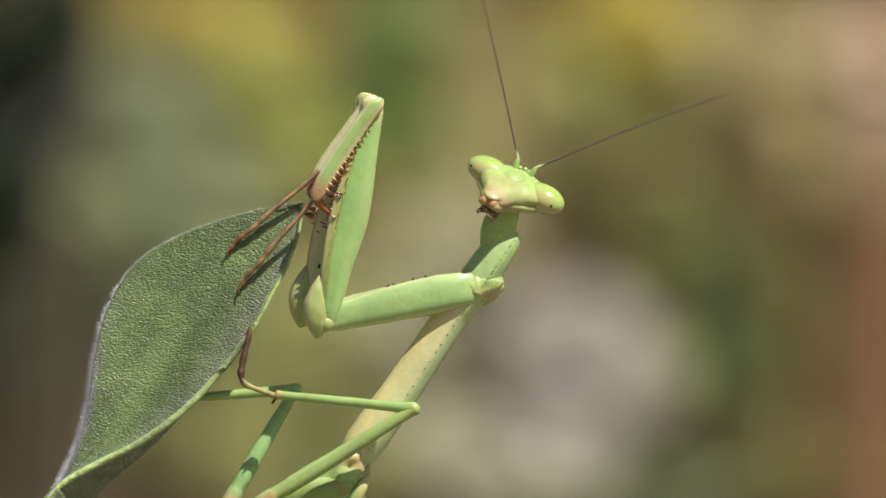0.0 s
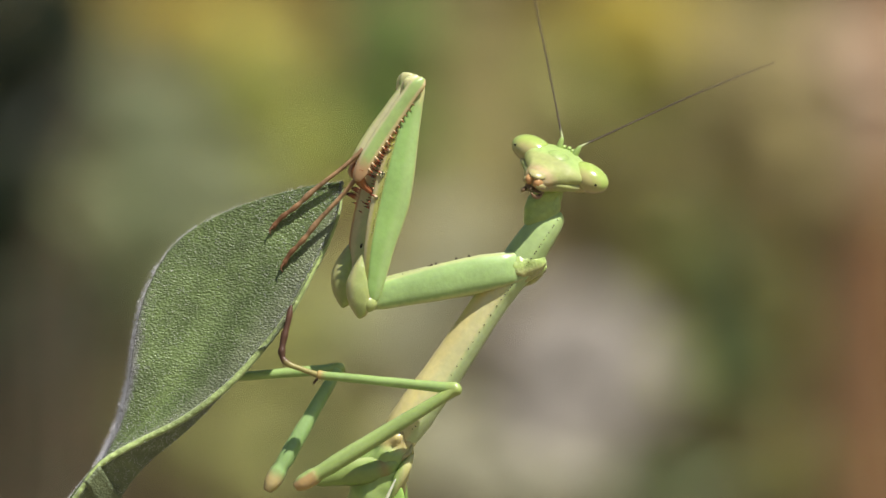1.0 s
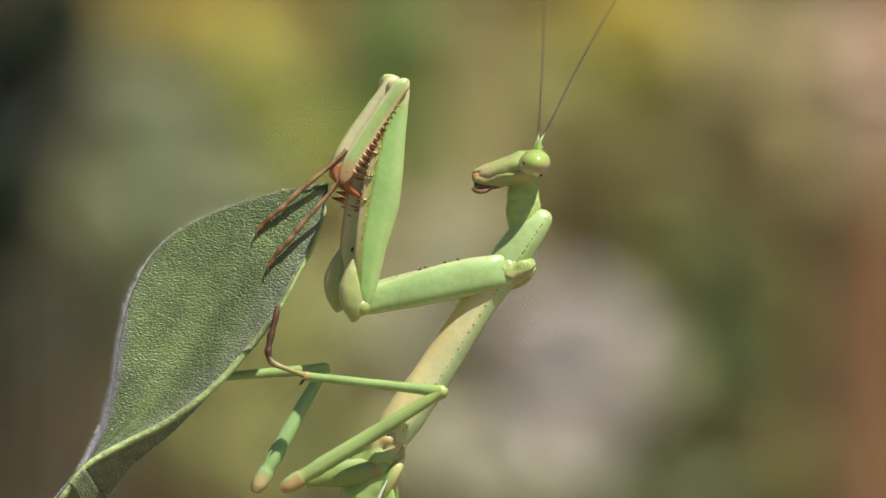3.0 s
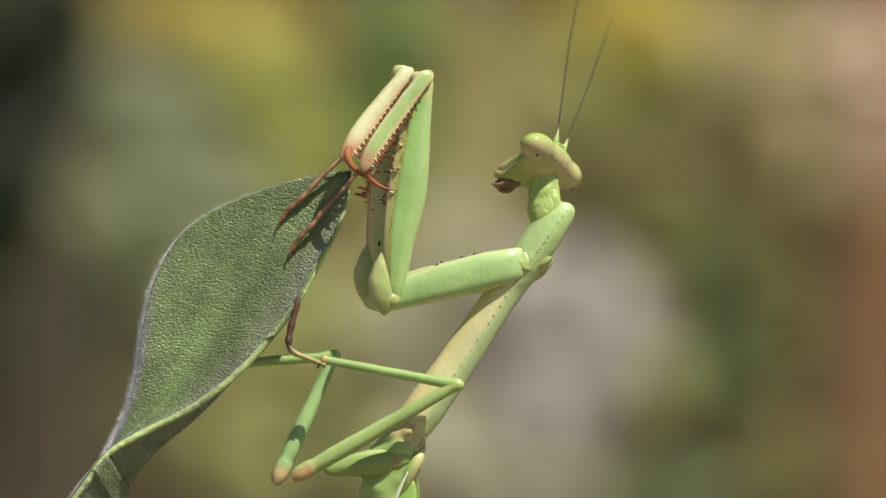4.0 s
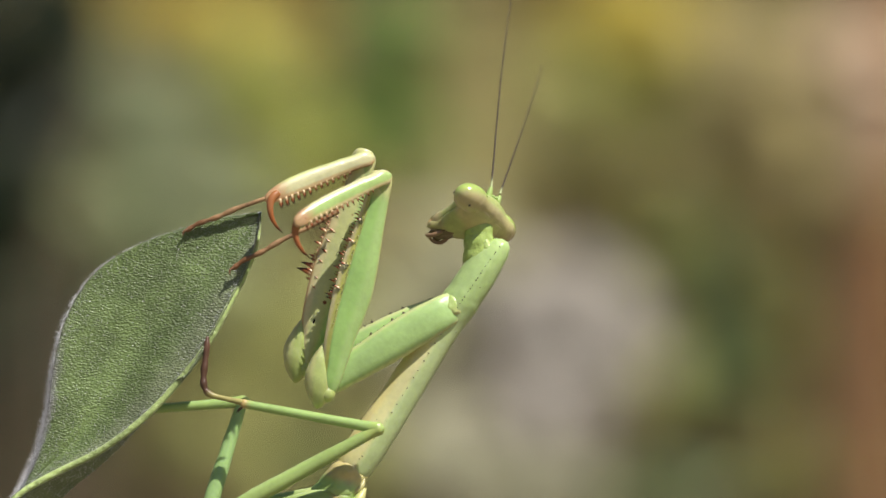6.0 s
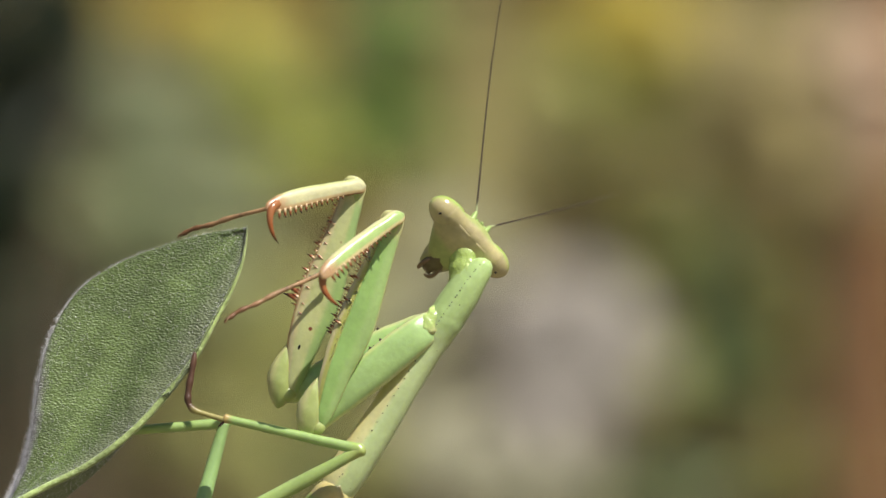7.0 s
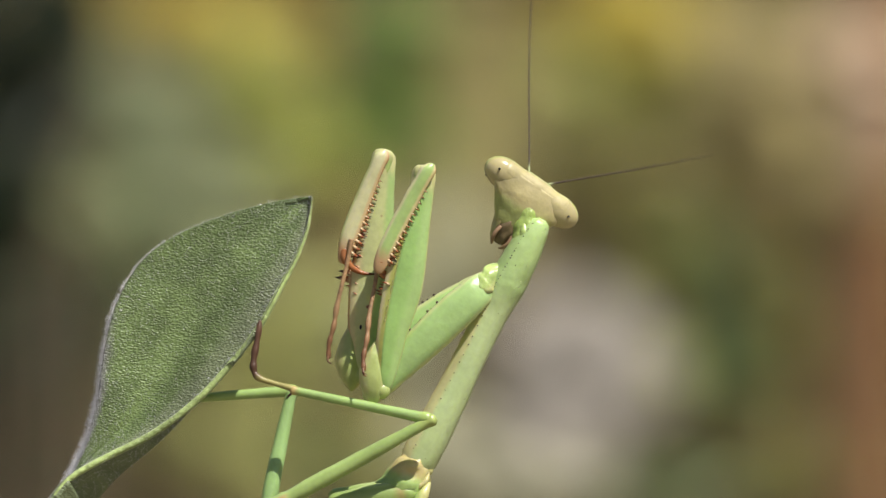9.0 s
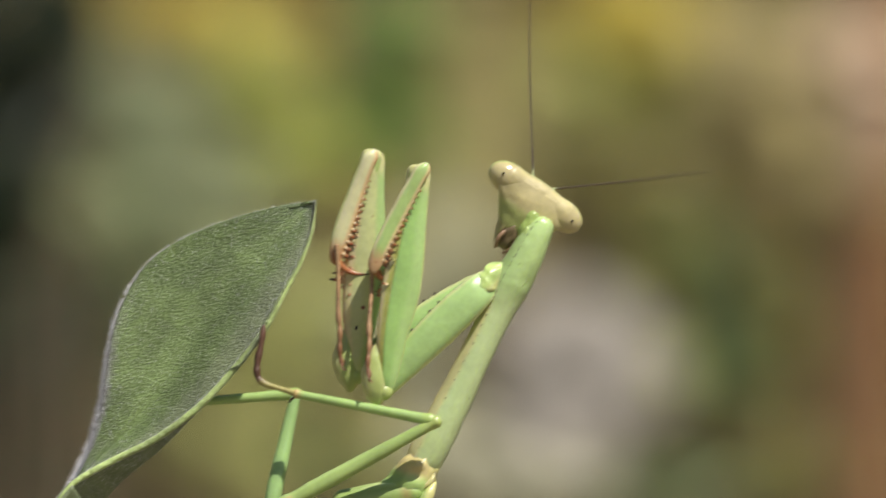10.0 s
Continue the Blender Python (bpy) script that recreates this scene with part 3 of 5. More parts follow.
        for k in range(46):
            x = 4.4 + 0.2 * k
            z, hz, hy = station(shape, x)
            beads.append((x, s * hy * (0.86 + rnd.uniform(-0.05, 0.03)), z + hz * (0.55 + rnd.uniform(-0.06, 0.06)), 0.055))
        granules(femur, beads, M_GRAIN, 6)
        for y in (-1, 1):
            part("knee_lobe", shade(loft([(13.2, 0.1, 0.1, 0.06), (14.0, 0.14, 0.46, 0.18), (14.8, 0.22, 0.68, 0.26), (15.25, 0.26, 0.72, 0.28), (15.52, 0.26, 0.56, 0.22), (15.64, 0.26, 0.2, 0.1)], 22, 16, rough=0.16, seed=y)), M_KNEE, femur).location.y = y * 0.36 * MM
        part("trochanter", loft([(-1.7, 0.15, 0.1, 0.12), (-1.3, 0.2, 0.5, 0.5), (-0.5, 0.42, 0.88, 0.82), (0.5, 0.66, 0.92, 0.88), (1.5, 0.8, 0.66, 0.72), (2.3, 0.84, 0.36, 0.45), (3.0, 0.86, 0.04, 0.05)], 30, rough=0.05, seed=s, profile=slab, outward=s), M_TROCHANTER, femur, "pale pointed trochanter lobe")
        part("elbow_joint", shade(ball(bmesh.new(), (-0.5, 0, -0.2), (0.66, 0.62, 0.66), 20, 14)), M_TROCHANTER, femur)
        if s > 0:
            part("dark_spot", shade(ball(bmesh.new(), (2.9, -0.66, 0.1), (0.26, 0.1, 0.12), 14, 8)), M_PUPIL, femur, "black spot inside the femur")
        places, knobs = [], []
        for k in range(15):
            x = 6.2 + 0.5 * k
            z, hz, hy = station(shape, x)
            places.append((x, -s * hy * 0.3, z + hz - 0.06, 16, rnd.uniform(-8, 8) + s * 14, (1.0, 0.62)[k % 2] * (0.95 if k < 10 else 0.7)))
            places.append((x + 0.2, s * hy * 0.36, z + hz - 0.06, 18, rnd.uniform(-8, 8) - s * 16, rnd.uniform(0.42, 0.62)))
        for x in (6.9, 8.6, 10.3, 11.9):
            z, hz, hy = station(shape, x)
            places.append((x, s * hy * 0.72, z + hz * 0.76, 14, -s * 34, 0.78))
            knobs.append((x - 0.05, s * hy * 0.68, z + hz * 0.72, 0.24))
        for k in range(9):
            x = 5.2 + 0.85 * k + rnd.uniform(-0.2, 0.2)
            z, hz, hy = station(shape, x)
            places.append((x, -s * hy * 0.7, z + hz * rnd.uniform(0.45, 0.7), 20, s * 55, rnd.uniform(0.45, 0.9)))
        granules(femur, knobs, M_GRAIN, 8)
        for x, size in ((5.6, 0.9), (6.0, 2.0), (6.5, 1.7), (7.0, 1.0)):
            z, hz, hy = station(shape, x)
            places.append((x, -s * 0.1, z + hz * 0.84, 12, rnd.uniform(-12, 12), size if s > 0 else size * 0.5))
        leg_spines(femur, thorn, places)

        shape = [(-0.65, 0.1, 0.16, 0.16), (-0.4, 0.06, 0.4, 0.36), (0, 0.0, 0.56, 0.5), (0.8, -0.04, 0.54, 0.5), (2, -0.08, 0.56, 0.46), (4.5, -0.1, 0.62 + 0.04 * s, 0.44), (6.2, -0.06, 0.58 + 0.04 * s, 0.4), (7.2, 0.04, 0.5, 0.34), (7.8, 0.12, 0.34, 0.24), (8.0, 0.2, 0.1, 0.1)]
        tibia = p["tibia_" + who] = part("foreleg_tibia", loft(shape, 44, rough=0.03, profile=shaft, outward=s), M_TIBIA if s < 0 else M_TIBIA_FAR, root, "foreleg tibia with a saw of spines and dark hooked claw")
        side = 0.6 if s < 0 else -0.22
        part("hook", tube([(7.0, 0, 0.0), (7.55, side * 0.6, 0.2), (7.95, side, 0.8), (8.08, side, 1.55), (7.96, side, 2.25), (7.72, side, 2.8)], [0.38, 0.32, 0.24, 0.165, 0.10, 0.012], 28, 10), M_HOOK, tibia, "dark curved claw")
        places = []
        for k in range(13):
            x = 1.3 + 0.46 * k
            z, hz, hy = station(shape, x)
            long = (0.42 + 0.04 * k) * rnd.uniform(0.88, 1.12)
            places.append((x, s * hy * 0.42, z + hz - 0.05, 14 + rnd.uniform(-4, 4), -s * 10 + rnd.uniform(-5, 5), long))
            places.append((x + 0.2, -s * hy * 0.42, z + hz - 0.05, 14 + rnd.uniform(-4, 4), s * 10 + rnd.uniform(-5, 5), long * 1.15))
        leg_spines(tibia, thorn, places)

        pts = [(0, 0, 0), (1.8, 0, 0.06), (4.6, 0, -0.02), (6.2, 0, 0.06), (7.6, 0, 0.0), (8.6, 0, 0.18)]
        bm = tube(pts, [0.19, 0.17, 0.16, 0.15, 0.155, 0.17, 0.215, 0.15, 0.205, 0.145, 0.2, 0.14, 0.19, 0.12], 84, 9)
        tube([(8.3, 0.05, 0.1), (8.75, 0.22, 0.16), (8.9, 0.3, 0.45)], [0.1, 0.07, 0.015], 8, 6, bm)
        tube([(8.3, -0.05, 0.1), (8.75, -0.22, 0.16), (8.9, -0.3, 0.45)], [0.1, 0.07, 0.015], 8, 6, bm)
        p["tarsus_" + who] = part("foreleg_tarsus", bm, M_TARSUS, root, "thin brown jointed foot with two claws")

    # walking legs
    for who in ("near", "far"):
        k = 1.0 if who == "near" else 0.74
        p["thigh_" + who] = part("midleg_femur", loft([(-0.8, 0, 0.3, 0.3), (-0.2, 0, 0.56, 0.5), (0.7, 0, 0.62, 0.54), (1.2, 0, 0.52, 0.48), (3 * k, 0, 0.58, 0.5), (7 * k, 0, 0.52, 0.44), (10.5 * k, 0, 0.43, 0.38), (11.9 * k, 0, 0.40, 0.38), (12.5 * k, 0, 0.46, 0.42), (12.8 * k, 0, 0.2, 0.2)], 40, 16, 0.08, rough=0.05),
                                     M_LEG if who == "near" else M_LEG_FAR, root, "slim green walking leg femur with tan base")
        p["shin_" + who] = part("midleg_tibia", loft([(-0.5, 0, 0.2, 0.2), (-0.1, 0, 0.46, 0.4), (0.7, 0, 0.40, 0.36), (3, 0, 0.36, 0.33), (7, 0, 0.32, 0.3), (9.2, 0, 0.3, 0.28), (9.7, 0, 0.34, 0.3), (9.9, 0, 0.1, 0.1)], 30, 14, rough=0.03), M_SHIN, root, "slender green walking leg tibia")
        for y in (-1, 1):
            part("spur", tube([(9.6, y * 0.1, 0.15), (9.9, y * 0.25, 0.45), (10.0, y * 0.3, 0.75)], [0.08, 0.06, 0.01], 6, 6), M_CLAW, p["shin_" + who])
        pts = [(0, 0, 0), (0.85, 0, 0.95), (1.7, 0, 1.8), (2.4, 0, 1.9), (3.2, 0, 1.5), (4.2, 0, 0.8), (5.4, 0, 0)]
        bm = tube(pts, [0.24, 0.2, 0.18, 0.2, 0.26, 0.2, 0.28, 0.21, 0.27, 0.2, 0.24, 0.1], 64, 10)
        p["foot_" + who] = part("midleg_tarsus", bm, M_FOOT, root, "dark red-brown jointed foot gripping the leaf edge")
        p["hip_" + who] = part("midleg_coxa", loft([(-1.0, 0, 0.3, 0.3), (-0.3, 0, 0.7, 0.65), (1.2, 0.05, 0.95, 0.75), (2.6, 0, 0.88, 0.7), (4, 0, 0.64, 0.55), (5.0, 0, 0.5, 0.48), (5.4, 0, 0.2, 0.2)], 24, 16, 0.08, rough=0.05), M_HIP, root, "green walking leg coxa")

    # thorax behind the neck shield, wings and abdomen
    p["thorax"] = part("thorax", loft([(-0.9, -0.1, 0.8, 1.0), (0.0, -0.2, 1.35, 1.5), (1.5, -0.5, 1.75, 1.8), (4, -0.5, 1.9, 2.0), (7, -0.3, 2.0, 2.2), (9.5, -0.2, 1.8, 2.0), (10.5, 0, 1.0, 1.2)], 34, 24, rough=0.35), M_THORAX, root, "yellow-green thorax with pale folds")
    part("fold", tube([(0.0, -0.7, 1.0), (0.5, -1.0, 0.95), (0.9, -1.2, 0.65), (1.3, -1.36, 0.2), (1.7, -1.45, -0.4), (2.6, -1.5, -1.0)], [0.05, 0.22, 0.24, 0.24, 0.2, 0.05], 24, 10), M_LABRUM, p["thorax"], "pale tan fold at the wing base")
    part("fold", tube([(0.6, -1.0, 1.25), (1.5, -1.5, 1.0), (2.8, -1.7, 0.7), (4.2, -1.75, 0.6)], [0.1, 0.42, 0.4, 0.1], 18, 10), M_THORAX, p["thorax"])
    part("wing_vein", tube([(2.4, -2.05, 0.55), (4, -2.3, 0.3), (7, -2.5, 0.1), (12, -2.7, 0.0)], [0.05, 0.14, 0.14, 0.1], 24, 8), M_WING_EDGE, p["thorax"], "whitish wing edge")
    for s in (-1, 1):
        wing = loft([(3.0, 1.0, 0.15, 0.2, s * 1.6), (4.2, 1.1, 0.6, 0.16, s * 1.8), (9, 1.3, 1.5, 0.14, s * 2.4), (20, 1.4, 2.2, 0.14, s * 2.8), (30, 1.7, 1.6, 0.12, s * 2.0), (35, 1.9, 0.2, 0.06, s * 0.8)], 40, 16)
        part("wing", wing, M_WING, p["thorax"], "folded green wing with a pale edge")
    part("abdomen", loft([(8.5, 0, 1.2, 1.4), (10, 0, 1.9, 2.0), (14, 0, 2.4, 2.3), (20, 0, 2.7, 2.5), (26, 0.2, 2.4, 2.2), (31, 0.4, 1.6, 1.6), (34, 0.6, 0.5, 0.6)], 50, 22, rough=0.25), M_BELLY, p["thorax"], "plump green abdomen")
    for s in (-1, 1):
        part("hindleg_femur", tube([(8.0, s * 2.0, -1.4), (12, s * 5, -5), (18, s * 7, -9), (23, s * 6, -12)], [0.7, 0.6, 0.45, 0.35], 24, 10), M_LEG, p["thorax"])
        part("hindleg_tibia", tube([(23, s * 6, -12), (25, s * 5, -16), (28, s * 4, -21), (31, s * 3, -25)], [0.36, 0.28, 0.26, 0.2], 24, 10), M_SHIN, p["thorax"])
    return root, p


# ---- vegetation behind, far out of focus ----
def far_point(px, py, depth):
    """Metres, from a place in the plane of the animal (mm) seen against something depth metres behind it."""
    k = (REACH + depth * 1000) / REACH * MM
    return Vector((px * k, depth, HEIGHT + py * k))


def leaves_mesh(name, clumps, material, seed):
    """clumps: (centre, radii, count, length, width) of bent pointed leaves that mostly face the sun."""
    rnd = random.Random(seed)
    verts, faces = [], []
    for centre, radii, count, length, width in clumps:
        for _ in range(count):
            while True:
                q = Vector([rnd.uniform(-1, 1) for _ in range(3)])
                if q.length < 1:
                    break
            lump = 0.88 + 0.25 * noise.noise((q.x * 2.3 + seed, q.y * 2.3, q.z * 2.3))
            p = Vector(centre) + Vector([a * b * lump for a, b in zip(q, radii)])
            n = Vector((rnd.gauss(0.1, 0.35), rnd.gauss(-0.6, 0.3), rnd.gauss(0.75, 0.3))).normalized()
            way = n.cross(Vector((rnd.gauss(0, 1), rnd.gauss(0, 1), rnd.gauss(0, 1)))).normalized()
            side = way.cross(n).normalized()
            size = length * rnd.uniform(0.6, 1.3)
            w = width * rnd.uniform(0.7, 1.2)
            k = len(verts)
            for a, b, c in ((-0.5, 0, 0), (-0.1, 0.5, 0.06), (-0.1, 0, -0.05), (-0.1, -0.5, 0.06), (0.5, 0, -0.16)):
                verts.append(tuple(p + way * (a * size) + side * (b * w) + n * (c * size)))
            faces.extend([(k, k + 1, k + 2), (k, k + 2, k + 3), (k + 1, k + 4, k + 2), (k + 2, k + 4, k + 3)])
    data = bpy.data.meshes.new(name)
    data.from_pydata(verts, [], faces)
    data.materials.append(material)
    return data


def bush(name, label, category, material, patches, depth, seed, leaf=(0.011, 0.007)):
    """A plant whose crown fills the given patches (x, z, half width, half height in mm of the animal's plane)."""
    k = (REACH + depth * 1000) / REACH * MM
    centre = far_point(patches[0][0], 0, depth)
    root = tagged(new(name), label, category)
    root.location = (centre.x, depth, 0)
    clumps = []
    for x, z, rx, rz in patches:
        c = far_point(x, z, depth) - Vector(root.location)
        c.y += 0.8 * (z - patches[0][1]) * k
        count = int(math.pi * rx * rz * k * k / (leaf[0] * leaf[1]) * 9) + 30
        clumps.append((c, (rx * k * 1.1, 0.03, rz * k * 1.1), count, *leaf))
        top = c / MM
        for j in range(2):
            lean = (j - 0.5) * rx * k / MM
            part("stem", tube([(top.x * 0.7 + lean * 0.3, j * 6 + 8, -20), (top.x * 0.9 + lean * 0.4, top.y * 0.5 + j * 5 + 8, top.z * 0.5), (top.x + lean, top.y + j * 6 + 6, top.z)], [2.2, 1.6, 0.8], 12, 7), M_TWIG, root)
    crown = new("foliage", leaves_mesh("foliage", clumps, material, seed))
    crown.parent = root
    tagged(crown, kind="stuff")
    return root


def plain_leaf(name, colour, each=0.35, rough=0.5):
    return surface(name, colour, grain=0.01, spread=0.2, rough=rough, bump=0, each=each, gloss=0.3)


M_TWIG = surface("twig_bark", (0.16, 0.11, 0.07), grain=0.004, rough=0.8, bump=0.3, bump_size=0.002)
M_STRAW = plain_leaf("dry_grass_blade", (0.42, 0.35, 0.18))
M_BARK = surface("brown_bark", (0.235, 0.115, 0.042), grain=0.012, spread=0.4, rough=0.85, bump=0.6, bump_size=0.006)
M_EARTH = surface("dry_earth", (0.17, 0.14, 0.085), [((0.20, 0.19, 0.09), "Z", 150, 500)], grain=0.03, spread=0.35, rough=0.95, bump=0.5, bump_size=0.02)


def ground():
    """One sheet of earth: level round the plant, then a bank, then level again out to the horizon."""
    bm = bmesh.new()
    ys = [-400, -60, -10, -3] + [-1 + 0.25 * i for i in range(36)] + [9, 12, 20, 60, 400]
    xs = [-400, -60, -15] + [-5 + 0.25 * i for i in range(41)] + [15, 60, 400]
    rows = []
    for y in ys:
        f = min(max((y - 1.75) / 2.6, 0), 1)
        rise = 2.6 * f * f * (3 - 2 * f)
        rows.append([bm.verts.new((x, y, rise + 0.03 * noise.noise((x * 1.7, y * 1.7, 0)) * min(1, max(0, abs(y)) + abs(x)))) for x in xs])
    for a, b in zip(rows, rows[1:]):
        for i in range(len(xs) - 1):
            bm.faces.new((a[i], a[i + 1], b[i + 1], b[i]))
    ob = new("ground", mesh_of("ground", shade(bm), M_EARTH))
    return tagged(ob, "dry earth rising to an overgrown bank", "ground", kind="structure")


def bank_grass():
    rnd = random.Random(21)
    verts, faces = [], []
    for _ in range(36000):
        x, y = rnd.gauss(0, 0.75), 1.5 + abs(rnd.gauss(0, 0.9))
        f = min(max((y - 1.75) / 2.6, 0), 1)
        z = 2.6 * f * f * (3 - 2 * f)
        tall = rnd.uniform(0.06, 0.22) if y > 1.8 else rnd.uniform(0.1, 0.5)
        lean = Vector((rnd.gauss(0, 0.25), rnd.gauss(-0.25, 0.25), 1)).normalized() * tall
        a = rnd.uniform(0, 3.14)
        w = Vector((math.cos(a), math.sin(a), 0)) * 0.004
        k = len(verts)
        p = Vector((x, y, z - 0.02))
        for q in (p - w, p + w, p + lean * 0.6 + w * 0.8, p + lean * 0.6 - w * 0.8, p + lean + Vector((0, -0.02, -0.02))):
            verts.append(tuple(q))
        faces.extend([(k, k + 1, k + 2, k + 3), (k + 3, k + 2, k + 4)])
    data = bpy.data.meshes.new("grass")
    data.from_pydata(verts, [], faces)
    data.materials.append(M_STRAW)
    return tagged(new("grass", data), "dry straw and olive grass on the bank", "grass", kind="stuff")


def trunk():
    c = far_point(*(29.44, -6.36), 1.2)
    root = tagged(new("tree_trunk"), "reddish-brown bark of a slim trunk in sunlight", "tree")
    root.location = (c.x, 1.2, 0)
    part("trunk", tube([(2, 0, -40), (0, 0, 200), (3, 0, 480), (14, 0, 600), (30, 20, 900)], [18, 15, 13.5, 12, 8], 60, 20), M_BARK, root)
    part("limb", tube([(4, 0, 470), (-10, 10, 430), (-26, 24, 350), (-40, 30, 280)], [8, 7, 6, 4], 24, 10), M_BARK, root)
    return root


# ---- put together ----
ground()
bank_grass()
# name, label, category, leaf colour, depth in m, patches of the crown
PLANTS = (
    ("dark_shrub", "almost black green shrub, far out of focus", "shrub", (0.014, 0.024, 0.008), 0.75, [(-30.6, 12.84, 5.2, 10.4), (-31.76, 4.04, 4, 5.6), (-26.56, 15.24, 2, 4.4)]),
    # the shade on this shrub is put into its near-black leaf colour
    ("shaded_shrub", "shrub with its shade put into dark green leaves, far out of focus", "shrub", (0.017, 0.036, 0.010), 0.85, [(-30.4, -1.0, 4, 6), (-31.4, -15.6, 4, 4), (-28.6, -7.4, 3, 5), (-30.36, -4.76, 4.8, 7.6), (-29.36, -14.76, 6, 4.4), (-31.0, -9.0, 4, 6), (-8.56, -13.96, 1.6, 1.6), (-26.16, -4.76, 3, 4.4), (-28.96, -10.36, 5.6, 4.4)]),
    ("sage_bush", "pale grey-green bush, blurred behind", "bush", (0.39, 0.42, 0.21), 1.10, [(-8.96, -5.96, 4.4, 4.4), (-17.76, -2.36, 6, 4.4)]),
    ("grey_bush", "soft grey-green bush, blurred behind", "bush", (0.27, 0.30, 0.165), 1.0, [(-21.16, 8.44, 4.8, 4.8), (-22.16, 2.04, 5.2, 4), (-23.6, 11.5, 2.4, 3.0), (-15.76, 3.64, 4.4, 2.8)]),
    ("lime_bush", "sunlit yellow-green bush, blurred behind", "bush", (0.43, 0.45, 0.11), 1.20, [(-13.36, 10.84, 4.8, 4), (-10.56, 6.04, 4.8, 2.8), (13.84, 11.24, 4, 2.8)]),
    ("meadow_herb", "low green herb, blurred behind", "herb", (0.39, 0.392, 0.13), 1.05, [(-17.36, -13.96, 5.2, 4), (-13.5, -9.0, 3.5, 3.5), (-12.6, -15.6, 4.5, 2.6), (-10.0, -4.4, 3, 2.6), (-4.6, -15.4, 3, 2.6), (15.44, -2.36, 4, 3.2), (16.24, -11.16, 2.4, 3.6), (9.04, 10.04, 3, 4.4)]),
    ("gold_flower", "orange-yellow flowering plant, blurred behind", "flower", (0.52, 0.415, 0.085), 1.25, [(-18.16, 17.04, 5.6, 2), (-12.56, 15.64, 4.4, 2.4)]),
    ("yellow_flower", "yellow flowering plant, blurred behind", "flower", (0.611, 0.493, 0.0982), 1.15, [(13.04, 16.04, 6, 3.8), (9.44, 16.44, 2.4, 2.8)]),
    ("green_bush", "mid green leafy bush, blurred behind", "bush", (0.168, 0.26, 0.0552), 1.32, [(-3.76, 12.44, 3.4, 4), (-2.0, 6.6, 2.2, 3.0), (-5.76, 8.44, 3.6, 2.4), (-3.36, 16.84, 2.8, 2.4)]),
    ("slim_shrub", "slim dusky green shrub, blurred behind", "shrub", (0.12, 0.158, 0.060), 0.95, [(18.6, 0.4, 1.0, 2.2), (19.44, -7.56, 2.2, 4.8), (20.24, -3.16, 2, 2.8), (14.64, -16.76, 4.8, 1.6)]),
    ("dry_herb", "straw-coloured dry herb, blurred behind", "herb", (0.415, 0.36, 0.15), 1.30, [(2.64, 5.64, 5.2, 4.8), (-0.96, 0.44, 6, 4.8), (0.64, -12.76, 6, 4.4), (-6.56, -9.96, 5.2, 4.8), (1.84, 13.64, 3.2, 4.4)]),
    ("tan_grass", "tan dry grass head, blurred behind", "grass", (0.50, 0.41, 0.19), 1.10, [(21.04, 12.44, 3.6, 4.8), (23.0, 8.84, 3.6, 3.2), (24.4, 14.4, 2.6, 3.0), (25.84, 4.04, 3.2, 2.8)]),
    ("dusty_herb", "pale dusty grey-green herb, blurred behind", "herb", (0.49, 0.47, 0.32), 1.12, [(0.64, -0.36, 4.2, 4.2), (-2.16, -5.96, 3.8, 3.6)]),
    ("low_herb", "pale dusty low herb, blurred behind", "herb", (0.40, 0.38, 0.27), 0.80, [(5.04, -16.76, 6, 2.4), (-0.16, -13.96, 3.2, 3.2)]),
    ("pink_flower", "pale pink flower head, blurred behind", "flower", (0.62, 0.45, 0.33), 0.92, [(30.0, 10.6, 3.0, 6.4), (28.4, 13.6, 2.4, 3.0)]),
    ("olive_shrub", "dark olive shrub, blurred behind", "shrub", (0.162, 0.145, 0.0368), 1.05, [(14.64, 3.84, 4.8, 2.6), (22.64, -4.76, 2.8, 6), (22.64, -15.16, 4.4, 3.6), (11.44, 4.84, 2.4, 2.4), (8.84, 8.24, 2.2, 3)]),
    ("pale_flower", "pale pinkish-grey flower head, blurred behind", "flower", (0.44, 0.395, 0.375), 0.9, [(9.6, -8.2, 3.4, 2.8), (7.4, -5.8, 2.6, 2.0), (10.0, -5.0, 3.0, 2.0), (12.2, -6.6, 2.6, 2.4), (6.8, -8.6, 2.6, 2.4), (12.8, -9.6, 2.8, 2.6), (7.4, -11.4, 2.8, 2.6), (10.2, -11.4, 3.2, 2.6), (8.8, -14.4, 3.2, 2.4), (5.2, -14.0, 2.0, 2.0)]),
)
growth = {}
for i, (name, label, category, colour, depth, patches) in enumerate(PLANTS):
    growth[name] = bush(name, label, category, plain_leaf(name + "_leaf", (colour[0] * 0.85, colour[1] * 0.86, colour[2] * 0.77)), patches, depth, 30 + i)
trunk()
plant = sprig()
insect, limbs = mantis()


# ---- movement ----
def at(x, z, y):
    """A place y mm behind the plane of the animal that shows at x, z of that plane."""
    k = (REACH + y) / REACH
    return Vector((x * k, y, z * k))


